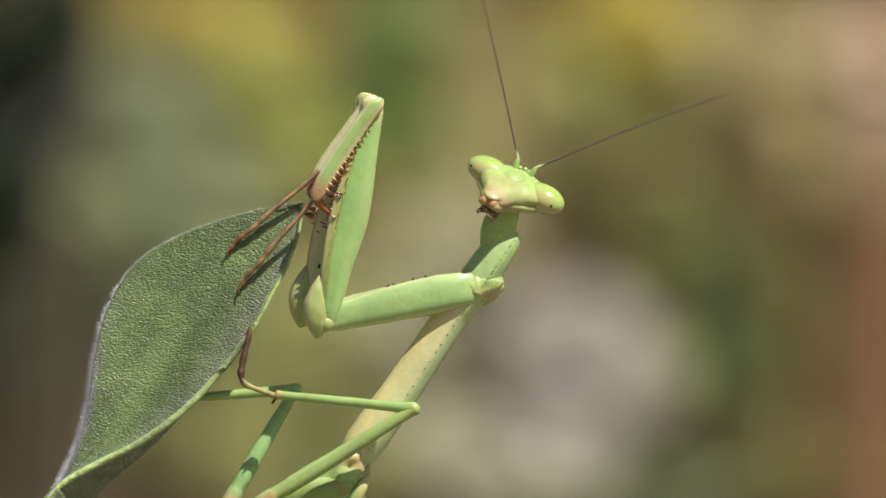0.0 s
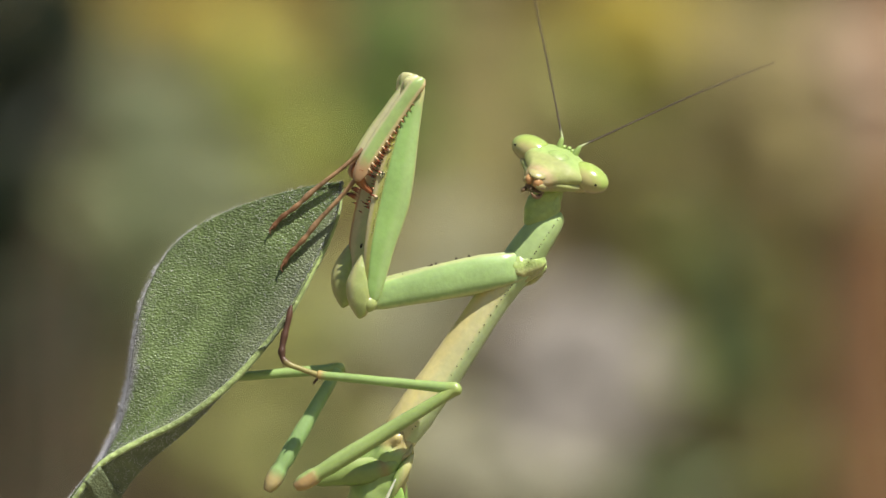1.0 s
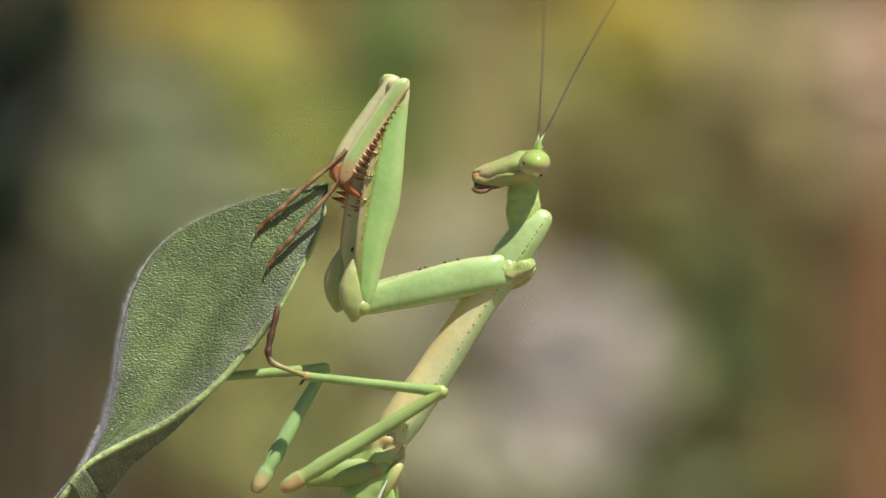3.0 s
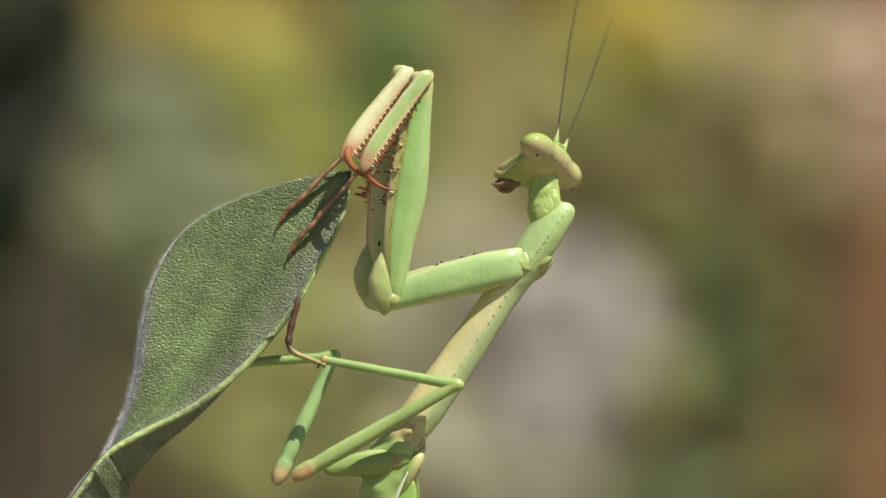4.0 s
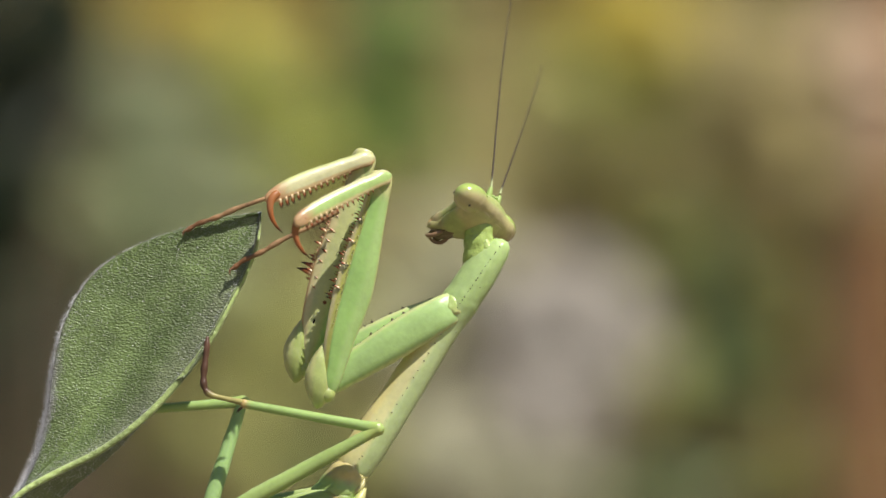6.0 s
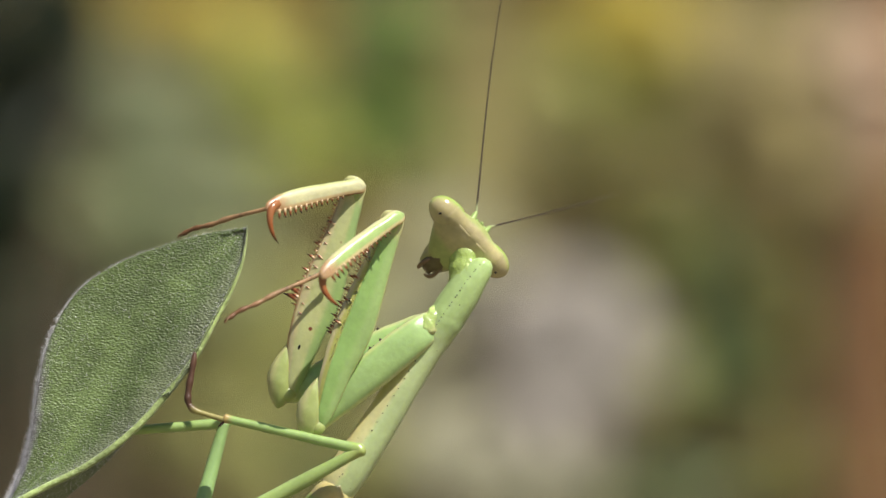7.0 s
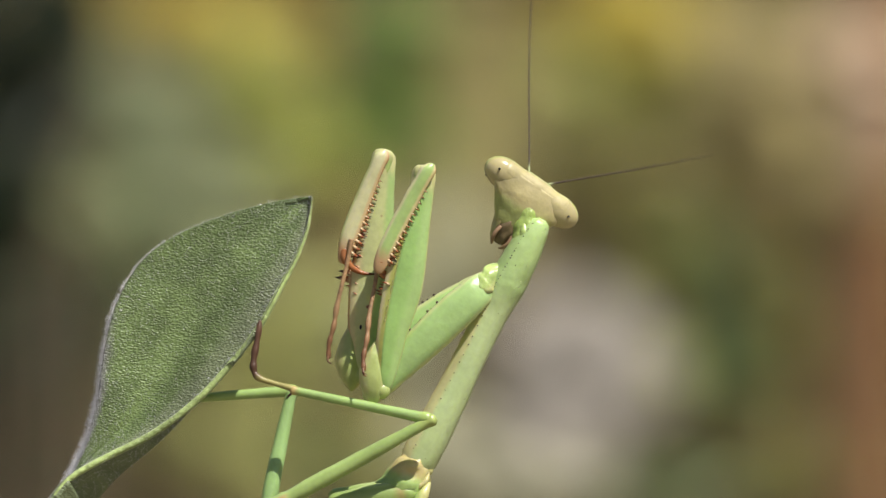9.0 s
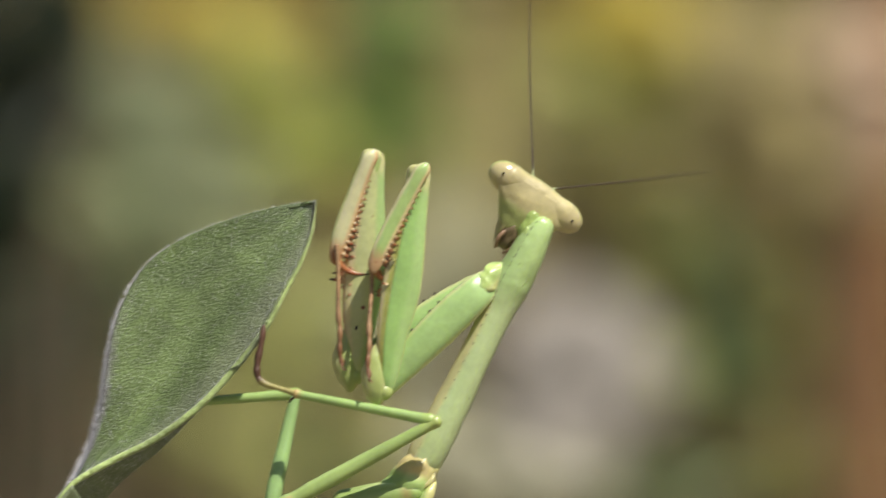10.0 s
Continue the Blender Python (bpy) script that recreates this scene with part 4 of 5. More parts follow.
def bone(a, b, length, side, roll=0.0):
    """The pose of a limb from a towards b (x and z alone): what it lacks in length it goes in depth. Also its far end. A length of 0 keeps it in the plane."""
    dx, dz = b[0] - a.x, b[1] - a.z
    d = min(math.hypot(dx, dz), length)
    way = Vector((dx, side * min(math.sqrt(max(length * length - d * d, 0)), 1.4 * d), dz)).normalized()
    across = (Vector((0, 1, 0)) - way * way.y).normalized()
    turn = Matrix((way, across, way.cross(across))).transposed().to_4x4()
    return Matrix.Translation(a * MM) @ turn @ pose(0, 0, 0, roll), a + way * length


def drive(part_ob, rows, length, side, depth, roll=0.0, from_end=0.0, end_depth=None):
    """Key one limb by rows of (seconds, start x, start z, end x, end z) in mm. from_end: the start is set back this far from the end.
    end_depth: rows of (seconds, mm): until then its far end, which is held, lies so deep."""
    keyed = []
    for t, ax, az, bx, bz in rows:
        if end_depth is not None:
            a, b = at(ax, az, depth), at(bx, bz, next(d for until, d in end_depth if t <= until))
            way = (b - a).normalized()
            across = (Vector((0, 1, 0)) - way * way.y).normalized()
            keyed.append((t, Matrix.Translation((b - way * length) * MM) @ Matrix((way, across, way.cross(across))).transposed().to_4x4()))
            continue
        if from_end:
            k = from_end / math.hypot(bx - ax, bz - az)
            ax, az = bx + (ax - bx) * k, bz + (az - bz) * k
        keyed.append((t, bone(at(ax, az, depth), (bx, bz), length, side, roll)[0]))
    walk(part_ob, keyed)


def motions():
    # the wind: plant and animal sway together
    sway_leaf = [
        (0, -2.88, -1.52), (0.3, -2.08, -0.76), (0.5, -1.24, -0.04), (0.8, -0.32, 0.16), (1, 0, 0), (1.2, -1.44, -0.48),
        (1.5, -4.24, -1.6), (1.8, -6.72, -2.84), (2, -7.28, -3.28), (2.2, -6.16, -2.8), (2.5, -3.68, -1.64), (2.7, -1.64, -0.56),
        (3.8, -0.36, 0.32), (4, 0.56, 0.76), (4.2, -1.36, -0.4), (4.5, -3.6, -1.6), (4.8, -4.48, -2.28), (5, -4.64, -2.48),
        (5.2, -4.76, -2.28), (5.75, -5.4, -2), (6.3, -6, -2.36), (6.5, -5, -1.6), (6.8, -6.08, -2.2), (7, -6.8, -3.28), (7.3, -4.16, -2),
        (7.5, -1.76, -0.44), (7.8, -1.84, -0.64), (8, -3.04, -1.32), (8.3, -3.48, -1.68), (8.5, -3.2, -1.8), (8.8, -2.6, -1.44),
        (9, -2.2, -1.04), (9.3, -3.56, -2), (9.5, -4.36, -2.44), (9.8, -3.84, -2.24), (10, -1.92, -1.36),]
    walk(plant, [(t, pose(PLANT_BASE[0] + x * MM, PLANT_BASE[1], z * MM)) for t, x, z in sway_leaf])
    sway_body = [
        (0, -2.92, -1.4), (0.3, -2.12, -0.72), (0.5, -1.28, -0.04), (0.8, -0.32, 0.16), (1, 0, 0), (1.2, -1.4, -0.48), (1.5, -4.2, -1.52),
        (1.8, -6.72, -2.76), (2, -7.28, -3.16), (2.2, -6.16, -2.8), (2.5, -3.52, -1.64), (2.7, -1.52, -0.64), (3.8, -0.4, 0.16),
        (4, 0, 0.28), (4.2, -1.48, -0.72), (4.5, -3.52, -2.08), (4.8, -3.72, -2.56), (5, -3.64, -2.68), (5.2, -4.04, -2.68),
        (5.75, -5, -2.56), (6.3, -5.72, -3.08), (6.5, -4.8, -2.4), (6.8, -5.88, -3.04), (7, -6.72, -4.28), (7.3, -4.2, -3.2),
        (7.5, -1.84, -1.8), (7.8, -1.48, -1.8), (8, -2.8, -2.56), (8.3, -3.08, -2.96), (8.5, -2.68, -2.8), (8.8, -2.12, -2.4),
        (9, -1.72, -2.16), (9.3, -3.16, -2.8), (9.5, -4, -3.36), (9.8, -3.32, -3.2), (10, -1.4, -2.28),]
    walk(insect, [(t, pose(x * MM, 0, HEIGHT + z * MM)) for t, x, z in sway_body])

    # the pale flower head behind lifts in the gust and settles again
    flower = growth["pale_flower"]
    fx, fy, fz = flower.location
    walk(flower, [(t, pose(fx + x * MM, fy, fz + z * MM)) for t, x, z in (
        (0, 0, 0), (2.0, 0, 0), (2.7, 0, 1), (3.8, -2, 8), (4.5, -2, 14), (5.2, -2, 13), (6.3, -3, 8), (7, -2, 6), (8, 0, 2), (9, 0, 0), (10, 0, 0))])

    # the pronotum leans and rolls its back towards the lens
    lean = [
        (0, -3.28, -13.44, 7.84, 3.08), (0.5, -3.16, -13.48, 7.92, 3), (1, -3.12, -13.45, 7.96, 3.08), (1.5, -3.08, -13.54, 7.76, 3.08),
        (2, -3.04, -13.62, 7.52, 3.12), (2.5, -2.96, -13.51, 7.64, 3.2), (2.7, -2.9, -13.43, 7.76, 3.2), (4, -2.28, -13.24, 8.88, 3.56),
        (4.5, -2.2, -12.96, 8.8, 4), (5, -1.96, -13, 9.48, 4.32), (6.5, -0.8, -13.04, 9.16, 3.32), (7, -0.84, -13, 9.16, 3.12),
        (7.5, -0.08, -14, 9.28, 3.12), (8, -0.32, -13.64, 8.84, 3.6), (8.5, -0.12, -13.32, 8.52, 4.12), (9, -0.2, -13.28, 8.36, 4.12),
        (9.5, -0.12, -13.24, 8.24, 4.28), (10, -0.12, -13.12, 8.32, 4.24),]
    rolls = ((0, 0), (2.7, 0), (4, -10), (5, -14), (6.5, -26), (7.5, -44), (8, -50), (10, -54))

    def roll_at(t):
        for (a, p), (b, q) in zip(rolls, rolls[1:]):
            if a <= t <= b:
                return p + (q - p) * (t - a) / (b - a)

    shield = {t: bone(at(ax, az, 0), (bx, bz), math.hypot(bx - ax, bz - az), 1, roll_at(t))[0] for t, ax, az, bx, bz in lean}
    walk(limbs["pronotum"], list(shield.items()))

    # the head turns from the lens to the leaf and then away; rows: centre x, z, then the eye line and the face line
    turns = [
        (0, 8.16, 6, 0.84, -0.33, -0.43, -0.50, -0.80, -0.33), (0.5, 8.2, 6, 0.84, -0.33, -0.43, -0.50, -0.80, -0.33),
        (1, 8.36, 6.08, 0.84, -0.33, -0.43, -0.50, -0.80, -0.33), (1.3, 7.69, 6.16, 0.72, -0.54, -0.4, -0.62, -0.66, -0.33),
        (1.5, 7.56, 6.36, 0.4, -0.88, -0.25, -0.92, -0.4, -0.22), (2, 7.48, 6.32, 0.28, -0.94, -0.16, -0.95, -0.1, -0.27),
        (2.5, 7.36, 6.4, 0.26, -0.95, -0.1, -0.95, -0.07, -0.27), (2.7, 7.36, 6.36, 0.22, -0.96, -0.08, -0.95, -0.07, -0.27),
        (4, 7.84, 5.96, -0.42, -0.8, 0.38, -0.85, 0.32, -0.24), (4.5, 8.08, 6, -0.42, -0.8, 0.4, -0.85, 0.32, -0.24),
        (5, 8.68, 6.32, -0.45, -0.76, 0.44, -0.85, 0.32, -0.22), (6.5, 8.52, 5.04, -0.42, -0.8, 0.42, -0.85, 0.34, -0.24),
        (7, 8.68, 5.2, -0.66, -0.3, 0.7, -0.72, 0.5, -0.45), (7.5, 8.76, 5.16, -0.74, -0.2, 0.66, -0.68, 0.33, -0.6),
        (8, 8.44, 5.96, -0.79, -0.17, 0.58, -0.6, 0.15, -0.78), (8.5, 8.12, 6.28, -0.8, -0.16, 0.56, -0.57, 0.1, -0.81),
        (9, 8.08, 6.28, -0.81, -0.15, 0.56, -0.57, 0.1, -0.81), (9.5, 7.68, 6.16, -0.81, -0.15, 0.58, -0.58, 0.1, -0.81),
        (10, 8.04, 6.08, -0.82, -0.15, 0.57, -0.57, 0.1, -0.81),]
    heads = {}
    for t, x, z, ex, ey, ez, mx, my, mz in turns:
        e = Vector((ex, ey, ez)).normalized()
        m = Vector((mx, my, mz))
        m = (m - e * m.dot(e)).normalized()
        heads[t] = Matrix.Translation(at(x, z, 0.4 if t < 3 else 0.1 if t < 7 else 0.45) * MM) @ Matrix((m, e, m.cross(e))).transposed().to_4x4()
    walk(limbs["head"], sorted(heads.items(), key=lambda row: row[0]))
    necks = []
    for t in shield:
        back = heads[t] @ Vector((0.8 * MM, 0, -0.1 * MM))
        base = shield[t] @ Vector((17.4 * MM, -0.1 * MM, 0.12 * MM)) / MM
        way = back / MM - base
        reach = way.length
        way.normalize()
        across = (Vector((0, 1, 0)) - way * way.y).normalized()
        turn = Matrix((way, across, way.cross(across))).transposed().to_4x4()
        necks.append((t, Matrix.Translation(base * MM) @ turn @ pose(max(0, reach - 3.0) * MM, 0, 0, 1.2 * roll_at(t))))
    walk(limbs["neck"], necks)

    # the antennae feel about
    tips_1 = [
        (0, 5.36, 21.44), (0.5, 5.52, 21.28), (1, 5.84, 22.04), (1.5, 5.44, 19.96), (2, 5, 19.2), (2.5, 7.6, 20.88), (2.7, 7.76, 20.68),
        (4, 11.84, 15.16), (4.5, 11.76, 14.12), (5, 12.68, 15.92), (6.5, 11.84, 13.16), (7, 18.96, 8.2), (7.5, 18.48, 7.44),
        (8, 20.84, 9.4), (8.5, 20.92, 9.44), (9, 21.96, 9.2), (9.5, 22.04, 8.12), (10, 21.64, 8.12),]
    tips_2 = [
        (0, 23.56, 12.64), (0.5, 23.52, 12.56), (1, 24.04, 13.52), (1.5, 18.64, 16.52), (2, 15.92, 18.4), (2.5, 15.56, 22.08),
        (2.7, 15.16, 20.28), (4, 10.32, 20.16), (4.5, 10.64, 22.52), (5, 11.68, 23.12), (6.5, 10.24, 22.44), (7, 11.16, 23.92),
        (7.5, 10.6, 22.64), (8, 9.92, 22.6), (8.5, 9, 22.84), (9, 8.36, 23), (9.5, 8.04, 23.4), (10, 7.84, 23.12),]
    for who, side, tips, lean_to in (("antenna_1", -1, tips_1, 1), ("antenna_2", 1, tips_2, 1)):
        keyed = []
        for t, x, z in tips:
            foot = heads[t] @ Vector((-0.75 * MM, side * 0.73 * MM, 1.45 * MM)) / MM
            keyed.append((t, bone(foot, (x, z), 17.8, lean_to)[0]))
        walk(limbs[who], keyed)

    # forelegs
    drive(limbs["coxa_near"], [
        (0, 5.52, -1.08, -5.56, -3.6), (0.5, 5.52, -1.24, -5.48, -3.56), (1, 5.64, -1.08, -5.44, -3.48), (1.5, 5.44, -1.12, -5.44, -3.64),
        (2, 5.24, -1.12, -5.48, -3.76), (2.5, 5.36, -1.12, -5.48, -3.64), (2.7, 5.6, -1.08, -5.36, -3.64), (4, 6.04, -1.04, -3.84, -3.64),
        (4.5, 6, -0.68, -3.92, -4.28), (5, 6.48, -0.16, -4.04, -4.96), (6.5, 6.32, -1.28, -2.28, -7.56), (7, 5.92, -0.88, -2.16, -7.6),
        (7.5, 6.12, -0.88, -1.92, -7.56), (8, 5.52, -0.52, -2.24, -7.4), (8.5, 5.08, -0.12, -2.64, -7.32), (9, 4.84, -0.12, -2.76, -7.4),
        (9.5, 4.52, 0.12, -3.04, -7.24), (10, 4.6, 0.08, -2.92, -7.36),], 0.0, -1, -1.1)
    drive(limbs["coxa_far"], [
        (0, 5.52, -1.38, -6.72, -3.5), (0.5, 5.52, -1.54, -6.64, -3.46), (1, 5.64, -1.38, -6.6, -3.38), (1.5, 5.44, -1.42, -6.6, -3.54),
        (2, 5.24, -1.42, -6.64, -3.66), (2.5, 5.36, -1.42, -6.64, -3.54), (2.7, 5.6, -1.38, -6.52, -3.54), (4, 6.04, -1.34, -4.86, -3.51),
        (4.5, 6, -0.98, -5.1, -4.03), (5, 6.48, -0.46, -5.34, -4.55), (6.5, 6.32, -1.43, -4.4, -6.36), (7, 5.92, -1.03, -4.48, -6.08),
        (7.5, 6.12, -1.03, -3.44, -6.72), (8, 5.52, -0.67, -3.84, -6.16), (8.5, 5.08, -0.27, -4.2, -6.12), (9, 4.84, -0.27, -4.44, -6.36),
        (9.5, 4.52, -0.03, -4.96, -6.04), (10, 4.6, -0.07, -4.92, -6.24),], 0.0, 1, 1.3)
    drive(limbs["femur_near"], [
        (0, -5.56, -3.6, -1.84, 11.6), (0.5, -5.48, -3.56, -1.96, 11.52), (1, -5.44, -3.48, -1.84, 11.64),
        (1.5, -5.44, -3.64, -2.08, 11.64), (2, -5.48, -3.76, -2.48, 11.6), (2.5, -5.48, -3.64, -2.48, 11.64),
        (2.7, -5.36, -3.64, -2.32, 11.68), (4, -3.84, -3.64, -1.28, 11.84), (4.5, -3.92, -4.28, -1.64, 11.44),
        (5, -4.04, -4.96, -1.72, 10.8), (6.5, -2.28, -7.56, 2.96, 6.76), (7, -2.16, -7.6, 3.44, 6.52), (7.5, -1.92, -7.56, 2.96, 6.56),
        (8, -2.24, -7.4, 1.72, 7.2), (8.5, -2.64, -7.32, 0.92, 7.64), (9, -2.76, -7.4, 0.64, 7.68), (9.5, -3.04, -7.24, 0.04, 7.8),
        (10, -2.92, -7.36, -0.08, 7.84),], 0.0, -1, -1.9, from_end=15.35)
    drive(limbs["femur_far"], [
        (0, -6.72, -3.05, -2.24, 11.76), (0.5, -6.64, -3.01, -2.32, 11.68), (1, -6.6, -2.93, -2.2, 11.8), (1.5, -6.6, -3.09, -2.44, 11.8),
        (2, -6.64, -3.21, -2.84, 11.76), (2.5, -6.64, -3.09, -2.84, 11.8), (2.7, -6.52, -3.09, -2.68, 11.84),
        (4, -4.86, -3.06, -2.64, 12.08), (4.5, -5.1, -3.58, -2.64, 11.84), (5, -5.34, -4.1, -2.72, 11.36), (6.5, -4.4, -6.16, 0.88, 8.64),
        (7, -4.48, -5.88, 0.64, 8.72), (7.5, -3.44, -6.82, 0.64, 7.93), (8, -3.84, -6.26, -0.88, 8.29), (8.5, -4.2, -6.22, -1.8, 8.61),
        (9, -4.44, -6.46, -2.28, 8.61), (9.5, -4.96, -6.14, -3.28, 8.69), (10, -4.92, -6.34, -3.4, 8.73),], 0.0, 1, 0.8, from_end=15.0)
    drive(limbs["tibia_near"], [
        (0, -1.84, 11.6, -6.32, 4.88), (0.5, -1.96, 11.52, -6.32, 4.8), (1, -1.84, 11.64, -6.24, 4.92), (1.5, -2.08, 11.64, -6.48, 4.76),
        (2, -2.48, 11.6, -6.8, 4.72), (2.5, -2.48, 11.64, -6.8, 4.8), (2.7, -2.32, 11.68, -6.64, 4.88), (4, -1.28, 11.84, -5.28, 6.08),
        (4.5, -1.64, 11.44, -5.84, 5.84), (5, -1.72, 10.8, -6.32, 5.44), (6.5, 2.96, 6.76, -2.24, 4.84), (7, 3.44, 6.52, -1.24, 2.92),
        (7.5, 2.96, 6.56, -1.32, 1.44), (8, 1.72, 7.2, -2.28, 1.2), (8.5, 0.92, 7.64, -2.68, 0.84), (9, 0.64, 7.68, -3, 0.68),
        (9.5, 0.04, 7.8, -3.84, 1.48), (10, -0.08, 7.84, -3.64, 0.92),], 7.05, -1, -2.45)
    drive(limbs["tibia_far"], [
        (0, -2.24, 11.76, -6.56, 5.36), (0.5, -2.32, 11.68, -6.52, 5.28), (1, -2.2, 11.8, -6.48, 5.4), (1.5, -2.44, 11.8, -6.68, 5.24),
        (2, -2.84, 11.76, -7, 5.2), (2.5, -2.84, 11.8, -7, 5.28), (2.7, -2.68, 11.84, -6.84, 5.36), (4, -2.64, 12.08, -6.64, 6.76),
        (4.5, -2.64, 11.84, -6.96, 6.84), (5, -2.72, 11.36, -7.72, 6.8), (6.5, 0.88, 8.64, -5.36, 7.04), (7, 0.64, 8.72, -4.96, 7.44),
        (7.5, 0.49, 7.93, -4.89, 5.44), (8, -1.28, 8.29, -5.83, 1.4), (8.5, -2.2, 8.61, -5.47, 0.84), (9, -2.68, 8.61, -5.79, 0.6),
        (9.5, -3.68, 8.69, -6.75, 1.2), (10, -3.8, 8.73, -6.63, 0.8),], 7.05, -1, 0.3)
    drive(limbs["tarsus_near"], [
        (0, -6.32, 4.88, -11.56, -1.24), (0.5, -6.32, 4.8, -11.68, -1.2), (1, -6.24, 4.92, -11.48, -1.08),
        (1.5, -6.48, 4.76, -11.64, -1.24), (2, -6.8, 4.72, -11.8, -1.4), (2.5, -6.8, 4.8, -11.84, -1.2), (2.7, -6.64, 4.88, -11.72, -1.08),
        (4, -5.28, 6.08, -10.88, -0.36), (4.5, -5.84, 5.84, -11.44, -0.28), (5, -6.32, 5.44, -13.24, -1.2),
        (6.5, -2.24, 4.84, -8.04, 2.32), (7, -1.24, 2.92, -8.52, -0.48), (7.5, -1.32, 1.44, -5.92, -5.68), (8, -2.28, 1.2, -3.96, -7.4),
        (8.5, -2.68, 0.84, -3.88, -6.44), (9, -3, 0.68, -4.04, -6.44), (9.5, -3.84, 1.48, -4.08, -6.68), (10, -3.64, 0.92, -3.96, -6.8),], 8.6, 1, -1.0, end_depth=((5, -0.3), (6.5, -1.2), (10, -3.2)))
    drive(limbs["tarsus_far"], [
        (0, -7.04, 5.92, -12.36, 1.4), (0.5, -7, 5.84, -12.24, 1.4), (1, -6.96, 5.96, -12.24, 1.56), (1.5, -7.16, 5.8, -12.32, 1.4),
        (2, -7.48, 5.76, -12.56, 1.2), (2.5, -7.48, 5.84, -12.56, 1.4), (2.7, -7.32, 5.92, -12.48, 1.48), (4, -6.64, 6.76, -11.64, 1.76),
        (4.5, -6.96, 6.84, -12.56, 1.72), (5, -7.72, 6.8, -13.52, 1.52), (6.5, -5.36, 7.04, -12.28, 5.32), (7, -4.96, 7.44, -11.84, 5.44),
        (7.5, -4.64, 5.44, -7.92, 0.64), (8, -5.28, 1.4, -6.96, -4.92), (8.5, -4.92, 0.84, -6.28, -5.36), (9, -5.24, 0.6, -6.56, -5.56),
        (9.5, -6.2, 1.2, -6.04, -5.88), (10, -6.08, 0.8, -5.88, -6),], 8.6, -1, -0.3, end_depth=((5, 0.1), (6.5, 0.5), (7, 2.2), (10, -0.8)))

    # walking legs hold on to the leaf
    drive(limbs["thigh_near"], [
        (0, -9.76, -16.47, 0.84, -9.88), (0.5, -9.76, -16.47, 0.84, -9.88), (1, -9.76, -16.47, 0.84, -9.88),
        (1.5, -9.76, -16.47, 0.84, -9.88), (2, -9.76, -16.47, 0.84, -9.88), (2.5, -9.76, -16.47, 0.84, -9.88),
        (2.7, -9.76, -16.47, 0.84, -9.88), (4, -9.97, -16.12, 0.84, -9.88), (4.5, -10.08, -15.93, 0.84, -9.88),
        (5, -10.08, -15.93, 0.84, -9.88), (6.5, -10.08, -15.93, 0.84, -9.88), (7, -10.08, -15.93, 0.84, -9.88),
        (7.5, -10.08, -15.93, 0.84, -9.88), (8, -10.08, -15.93, 0.84, -9.88), (8.5, -10.08, -15.93, 0.84, -9.88),
        (9, -10.08, -15.93, 0.84, -9.88), (9.5, -10.08, -15.93, 0.84, -9.88), (10, -10.08, -15.93, 0.84, -9.88),], 0.0, 1, -3.0)
    drive(limbs["shin_near"], [
        (0, 0.84, -9.88, -8.76, -8.92), (0.5, 0.84, -9.88, -8.76, -8.92), (1, 0.84, -9.88, -8.76, -8.92), (1.5, 0.84, -9.88, -8.76, -8.92),
        (2, 0.84, -9.88, -8.76, -8.92), (2.5, 0.84, -9.88, -8.76, -8.92), (2.7, 0.84, -9.88, -8.76, -8.92), (4, 0.84, -9.88, -8.44, -8.12),
        (4.5, 0.84, -9.88, -8.6, -8.16), (5, 0.84, -9.88, -8.76, -8.36), (6.5, 0.84, -9.88, -8.56, -7.96), (7, 0.84, -9.88, -8.62, -7.72),
        (7.5, 0.84, -9.88, -8.68, -7.48), (8, 0.84, -9.88, -8.76, -7.64), (8.5, 0.84, -9.88, -8.82, -7.74), (9, 0.84, -9.88, -8.88, -7.84),
        (9.5, 0.84, -9.88, -8.94, -7.9), (10, 0.84, -9.88, -9, -7.96),], 9.65, 1, -3.0, end_depth=((10, -1.6),))
    drive(limbs["foot_near"], [
        (0, -8.76, -8.92, -10.68, -4.16), (0.5, -8.76, -8.92, -10.68, -4.04), (1, -8.76, -8.92, -10.72, -4.04),
        (1.5, -8.76, -8.92, -10.76, -4.12), (2, -8.76, -8.92, -10.72, -4.16), (2.5, -8.76, -8.92, -10.88, -4.04),
        (2.7, -8.76, -8.92, -10.84, -3.96), (4, -8.44, -8.12, -10.16, -3.56), (4.5, -8.6, -8.16, -10.8, -3.56),
        (5, -8.76, -8.36, -11.72, -3.84), (6.5, -8.56, -7.96, -10.92, -3.24), (7, -8.62, -7.72, -10.8, -3.04),
        (7.5, -8.68, -7.48, -10.64, -2.68), (8, -8.76, -7.64, -10.96, -2.8), (8.5, -8.82, -7.74, -11.24, -3.04),
        (9, -8.88, -7.84, -11.2, -2.92), (9.5, -8.94, -7.9, -11.08, -3.12), (10, -9, -7.96, -11.24, -3.12),], 5.35, 1, -1.6, end_depth=((10, -0.7),))
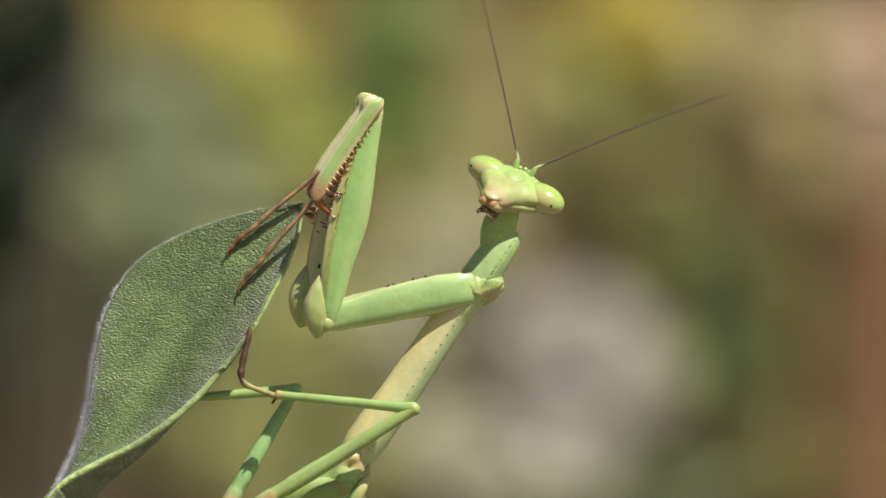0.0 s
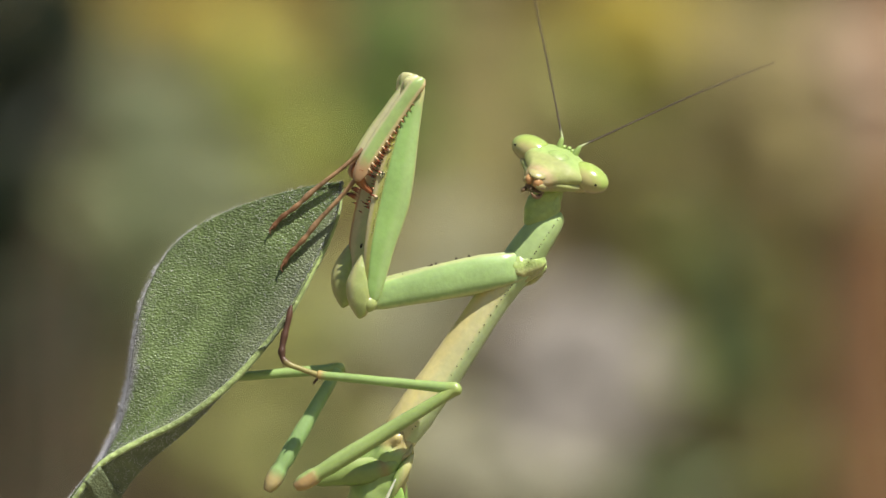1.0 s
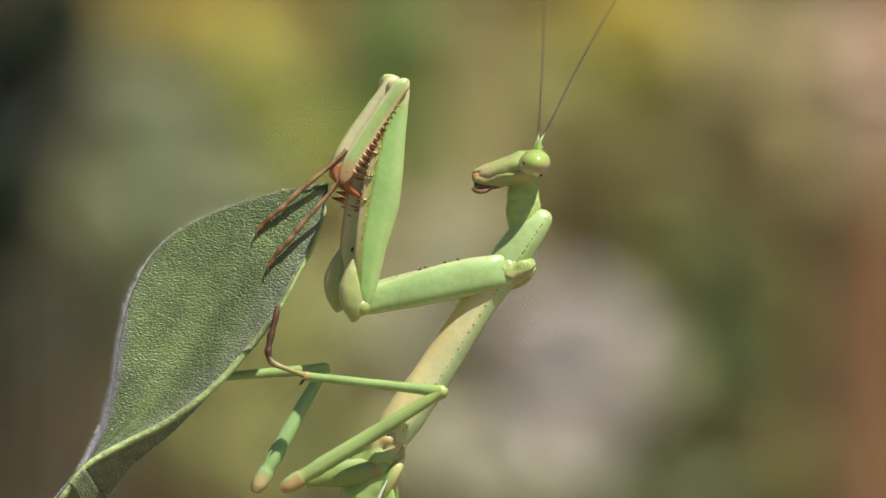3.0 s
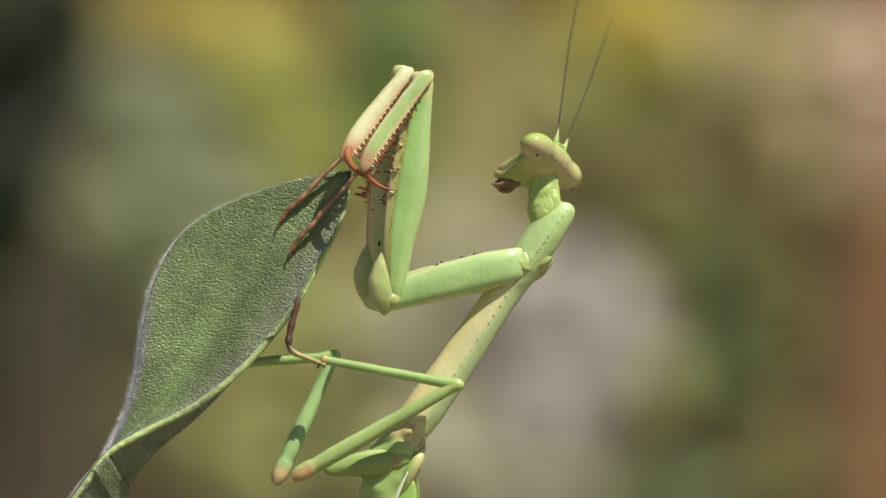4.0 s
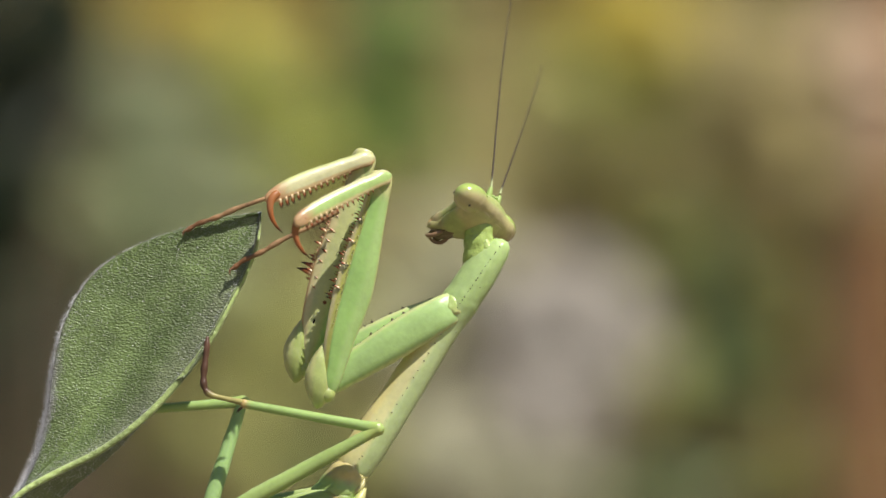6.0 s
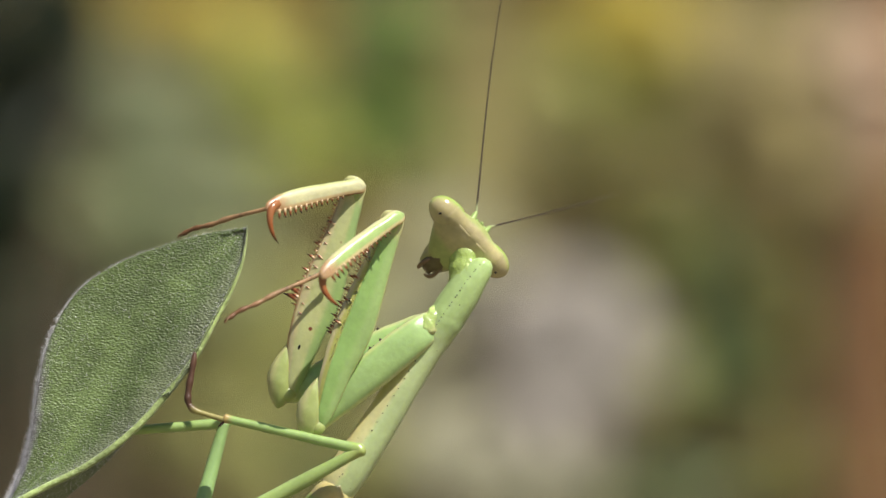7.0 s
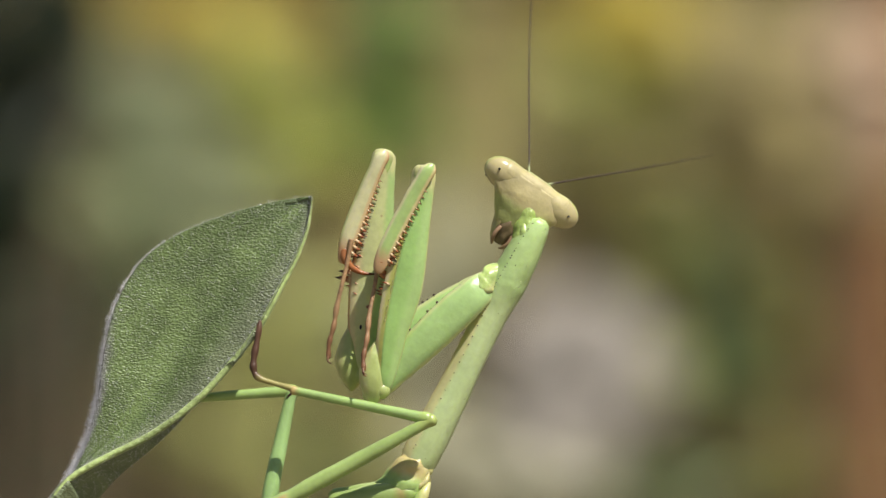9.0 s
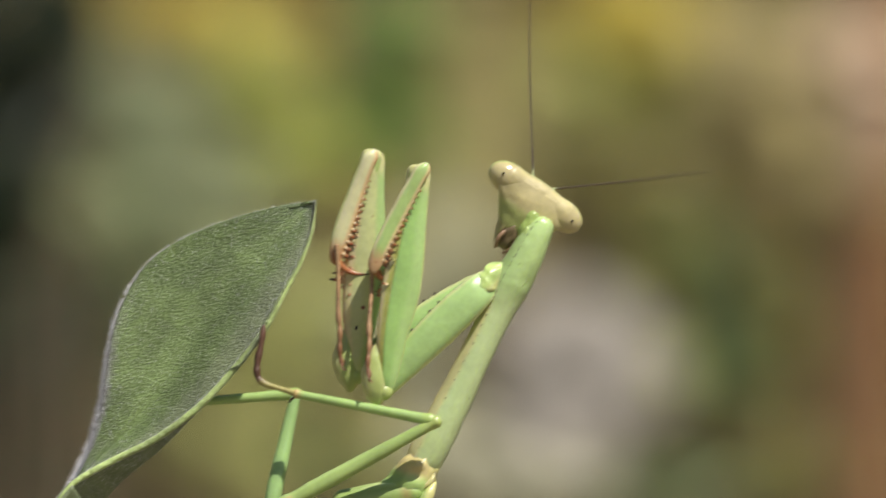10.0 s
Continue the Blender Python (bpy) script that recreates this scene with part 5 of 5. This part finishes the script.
    drive(limbs["thigh_far"], [
        (0, -12.16, -16.44, -7.56, -8.56), (0.5, -11.98, -16.4, -7.4, -8.52), (1, -12, -16.36, -7.44, -8.48),
        (1.5, -12.05, -16.4, -7.52, -8.52), (2, -12.07, -16.48, -7.56, -8.6), (2.5, -12.01, -16.4, -7.52, -8.52),
        (2.7, -12, -16.32, -7.52, -8.44), (4, -11.56, -16.24, -7.68, -7.84), (4.5, -11.36, -15.6, -8.24, -7.8),
        (5, -11.44, -15.16, -8.44, -7.48), (6.5, -10.88, -15.44, -8.88, -8.24), (7, -10.8, -15.48, -8.8, -8.08),
        (7.5, -10.76, -15.36, -8.76, -7.76), (8, -10.67, -15.52, -8.8, -7.92), (8.5, -10.73, -15.56, -9, -7.96),
        (9, -10.6, -15.48, -9, -7.88), (9.5, -10.72, -15.56, -9.08, -7.96), (10, -10.72, -15.6, -9.04, -8),], 9.3, 1, 0.6, end_depth=((10, 2.2),))
    drive(limbs["shin_far"], [
        (0, -7.56, -8.56, -17.16, -9.32), (0.5, -7.4, -8.52, -17, -9.28), (1, -7.44, -8.48, -17.04, -9.24),
        (1.5, -7.52, -8.52, -17.12, -9.28), (2, -7.56, -8.6, -17.16, -9.36), (2.5, -7.52, -8.52, -17.12, -9.28),
        (2.7, -7.52, -8.44, -17.12, -9.2), (4, -7.68, -7.84, -17.28, -8.6), (4.5, -8.24, -7.8, -17.84, -8.56),
        (5, -8.44, -7.48, -18.04, -8.24), (6.5, -8.88, -8.24, -18.48, -9), (7, -8.8, -8.08, -18.4, -8.84),
        (7.5, -8.76, -7.76, -18.36, -8.52), (8, -8.8, -7.92, -18.4, -8.68), (8.5, -9, -7.96, -18.6, -8.72), (9, -9, -7.88, -18.6, -8.64),
        (9.5, -9.08, -7.96, -18.68, -8.72), (10, -9.04, -8, -18.64, -8.76),], 9.7, 1, 2.2, end_depth=((10, 2.4),))
    drive(limbs["foot_far"], [
        (0, -17.16, -9.32, -18.76, -4.56), (0.5, -17, -9.28, -18.6, -4.52), (1, -17.04, -9.24, -18.64, -4.48),
        (1.5, -17.12, -9.28, -18.72, -4.52), (2, -17.16, -9.36, -18.76, -4.6), (2.5, -17.12, -9.28, -18.72, -4.52),
        (2.7, -17.12, -9.2, -18.72, -4.44), (4, -17.28, -8.6, -18.88, -3.84), (4.5, -17.84, -8.56, -19.44, -3.8),
        (5, -18.04, -8.24, -19.64, -3.48), (6.5, -18.48, -9, -20.08, -4.24), (7, -18.4, -8.84, -20, -4.08),
        (7.5, -18.36, -8.52, -19.96, -3.76), (8, -18.4, -8.68, -20, -3.92), (8.5, -18.6, -8.72, -20.2, -3.96),
        (9, -18.6, -8.64, -20.2, -3.88), (9.5, -18.68, -8.72, -20.28, -3.96), (10, -18.64, -8.76, -20.24, -4),], 5.35, 1, 2.4, end_depth=((10, 0.9),))

    # hips and hind body follow the foot of the pronotum
    drive(limbs["hip_near"], [
        (0, -4.08, -15.36, -9.76, -16.47), (0.5, -3.96, -15.41, -9.76, -16.47), (1, -3.92, -15.37, -9.76, -16.47),
        (1.5, -3.88, -15.46, -9.76, -16.47), (2, -3.84, -15.54, -9.76, -16.47), (2.5, -3.76, -15.43, -9.76, -16.47),
        (2.7, -3.7, -15.35, -9.76, -16.47), (4, -3.08, -15.16, -9.97, -16.12), (4.5, -3, -14.88, -10.08, -15.93),
        (5, -2.76, -14.92, -10.08, -15.93), (6.5, -1.6, -14.96, -10.08, -15.93), (7, -1.64, -14.92, -10.08, -15.93),
        (7.5, -0.88, -15.92, -10.08, -15.93), (8, -1.12, -15.56, -10.08, -15.93), (8.5, -0.92, -15.24, -10.08, -15.93),
        (9, -1, -15.2, -10.08, -15.93), (9.5, -0.92, -15.16, -10.08, -15.93), (10, -0.92, -15.04, -10.08, -15.93),], 5.2, -1, -0.9)
    drive(limbs["hip_far"], [
        (0, -4.08, -15.36, -12.16, -16.44), (0.5, -3.96, -15.41, -11.98, -16.4), (1, -3.92, -15.37, -12, -16.36),
        (1.5, -3.88, -15.46, -12.05, -16.4), (2, -3.84, -15.54, -12.07, -16.48), (2.5, -3.76, -15.43, -12.01, -16.4),
        (2.7, -3.7, -15.35, -12, -16.32), (4, -3.08, -15.16, -11.56, -16.24), (4.5, -3, -14.88, -11.36, -15.6),
        (5, -2.76, -14.92, -11.44, -15.16), (6.5, -1.6, -14.96, -10.88, -15.44), (7, -1.64, -14.92, -10.8, -15.48),
        (7.5, -0.88, -15.92, -10.76, -15.36), (8, -1.12, -15.56, -10.67, -15.52), (8.5, -0.92, -15.24, -10.73, -15.56),
        (9, -1, -15.2, -10.6, -15.48), (9.5, -0.92, -15.16, -10.72, -15.56), (10, -0.92, -15.04, -10.72, -15.6),], 5.2, 1, 1.8)
    drive(limbs["thorax"], [
        (0, -3.28, -13.44, -6.48, -24.84), (0.5, -3.16, -13.48, -6.36, -24.89), (1, -3.12, -13.45, -6.32, -24.85),
        (1.5, -3.08, -13.54, -6.28, -24.94), (2, -3.04, -13.62, -6.24, -25.02), (2.5, -2.96, -13.51, -6.16, -24.91),
        (2.7, -2.9, -13.43, -6.1, -24.83), (4, -2.28, -13.24, -5.48, -24.64), (4.5, -2.2, -12.96, -5.4, -24.36),
        (5, -1.96, -13, -5.16, -24.4), (6.5, -0.8, -13.04, -4, -24.44), (7, -0.84, -13, -4.04, -24.4), (7.5, -0.08, -14, -3.28, -25.4),
        (8, -0.32, -13.64, -3.52, -25.04), (8.5, -0.12, -13.32, -3.32, -24.72), (9, -0.2, -13.28, -3.4, -24.68),
        (9.5, -0.12, -13.24, -3.32, -24.64), (10, -0.12, -13.12, -3.32, -24.52),], 12.0, 1, 0.0)


motions()
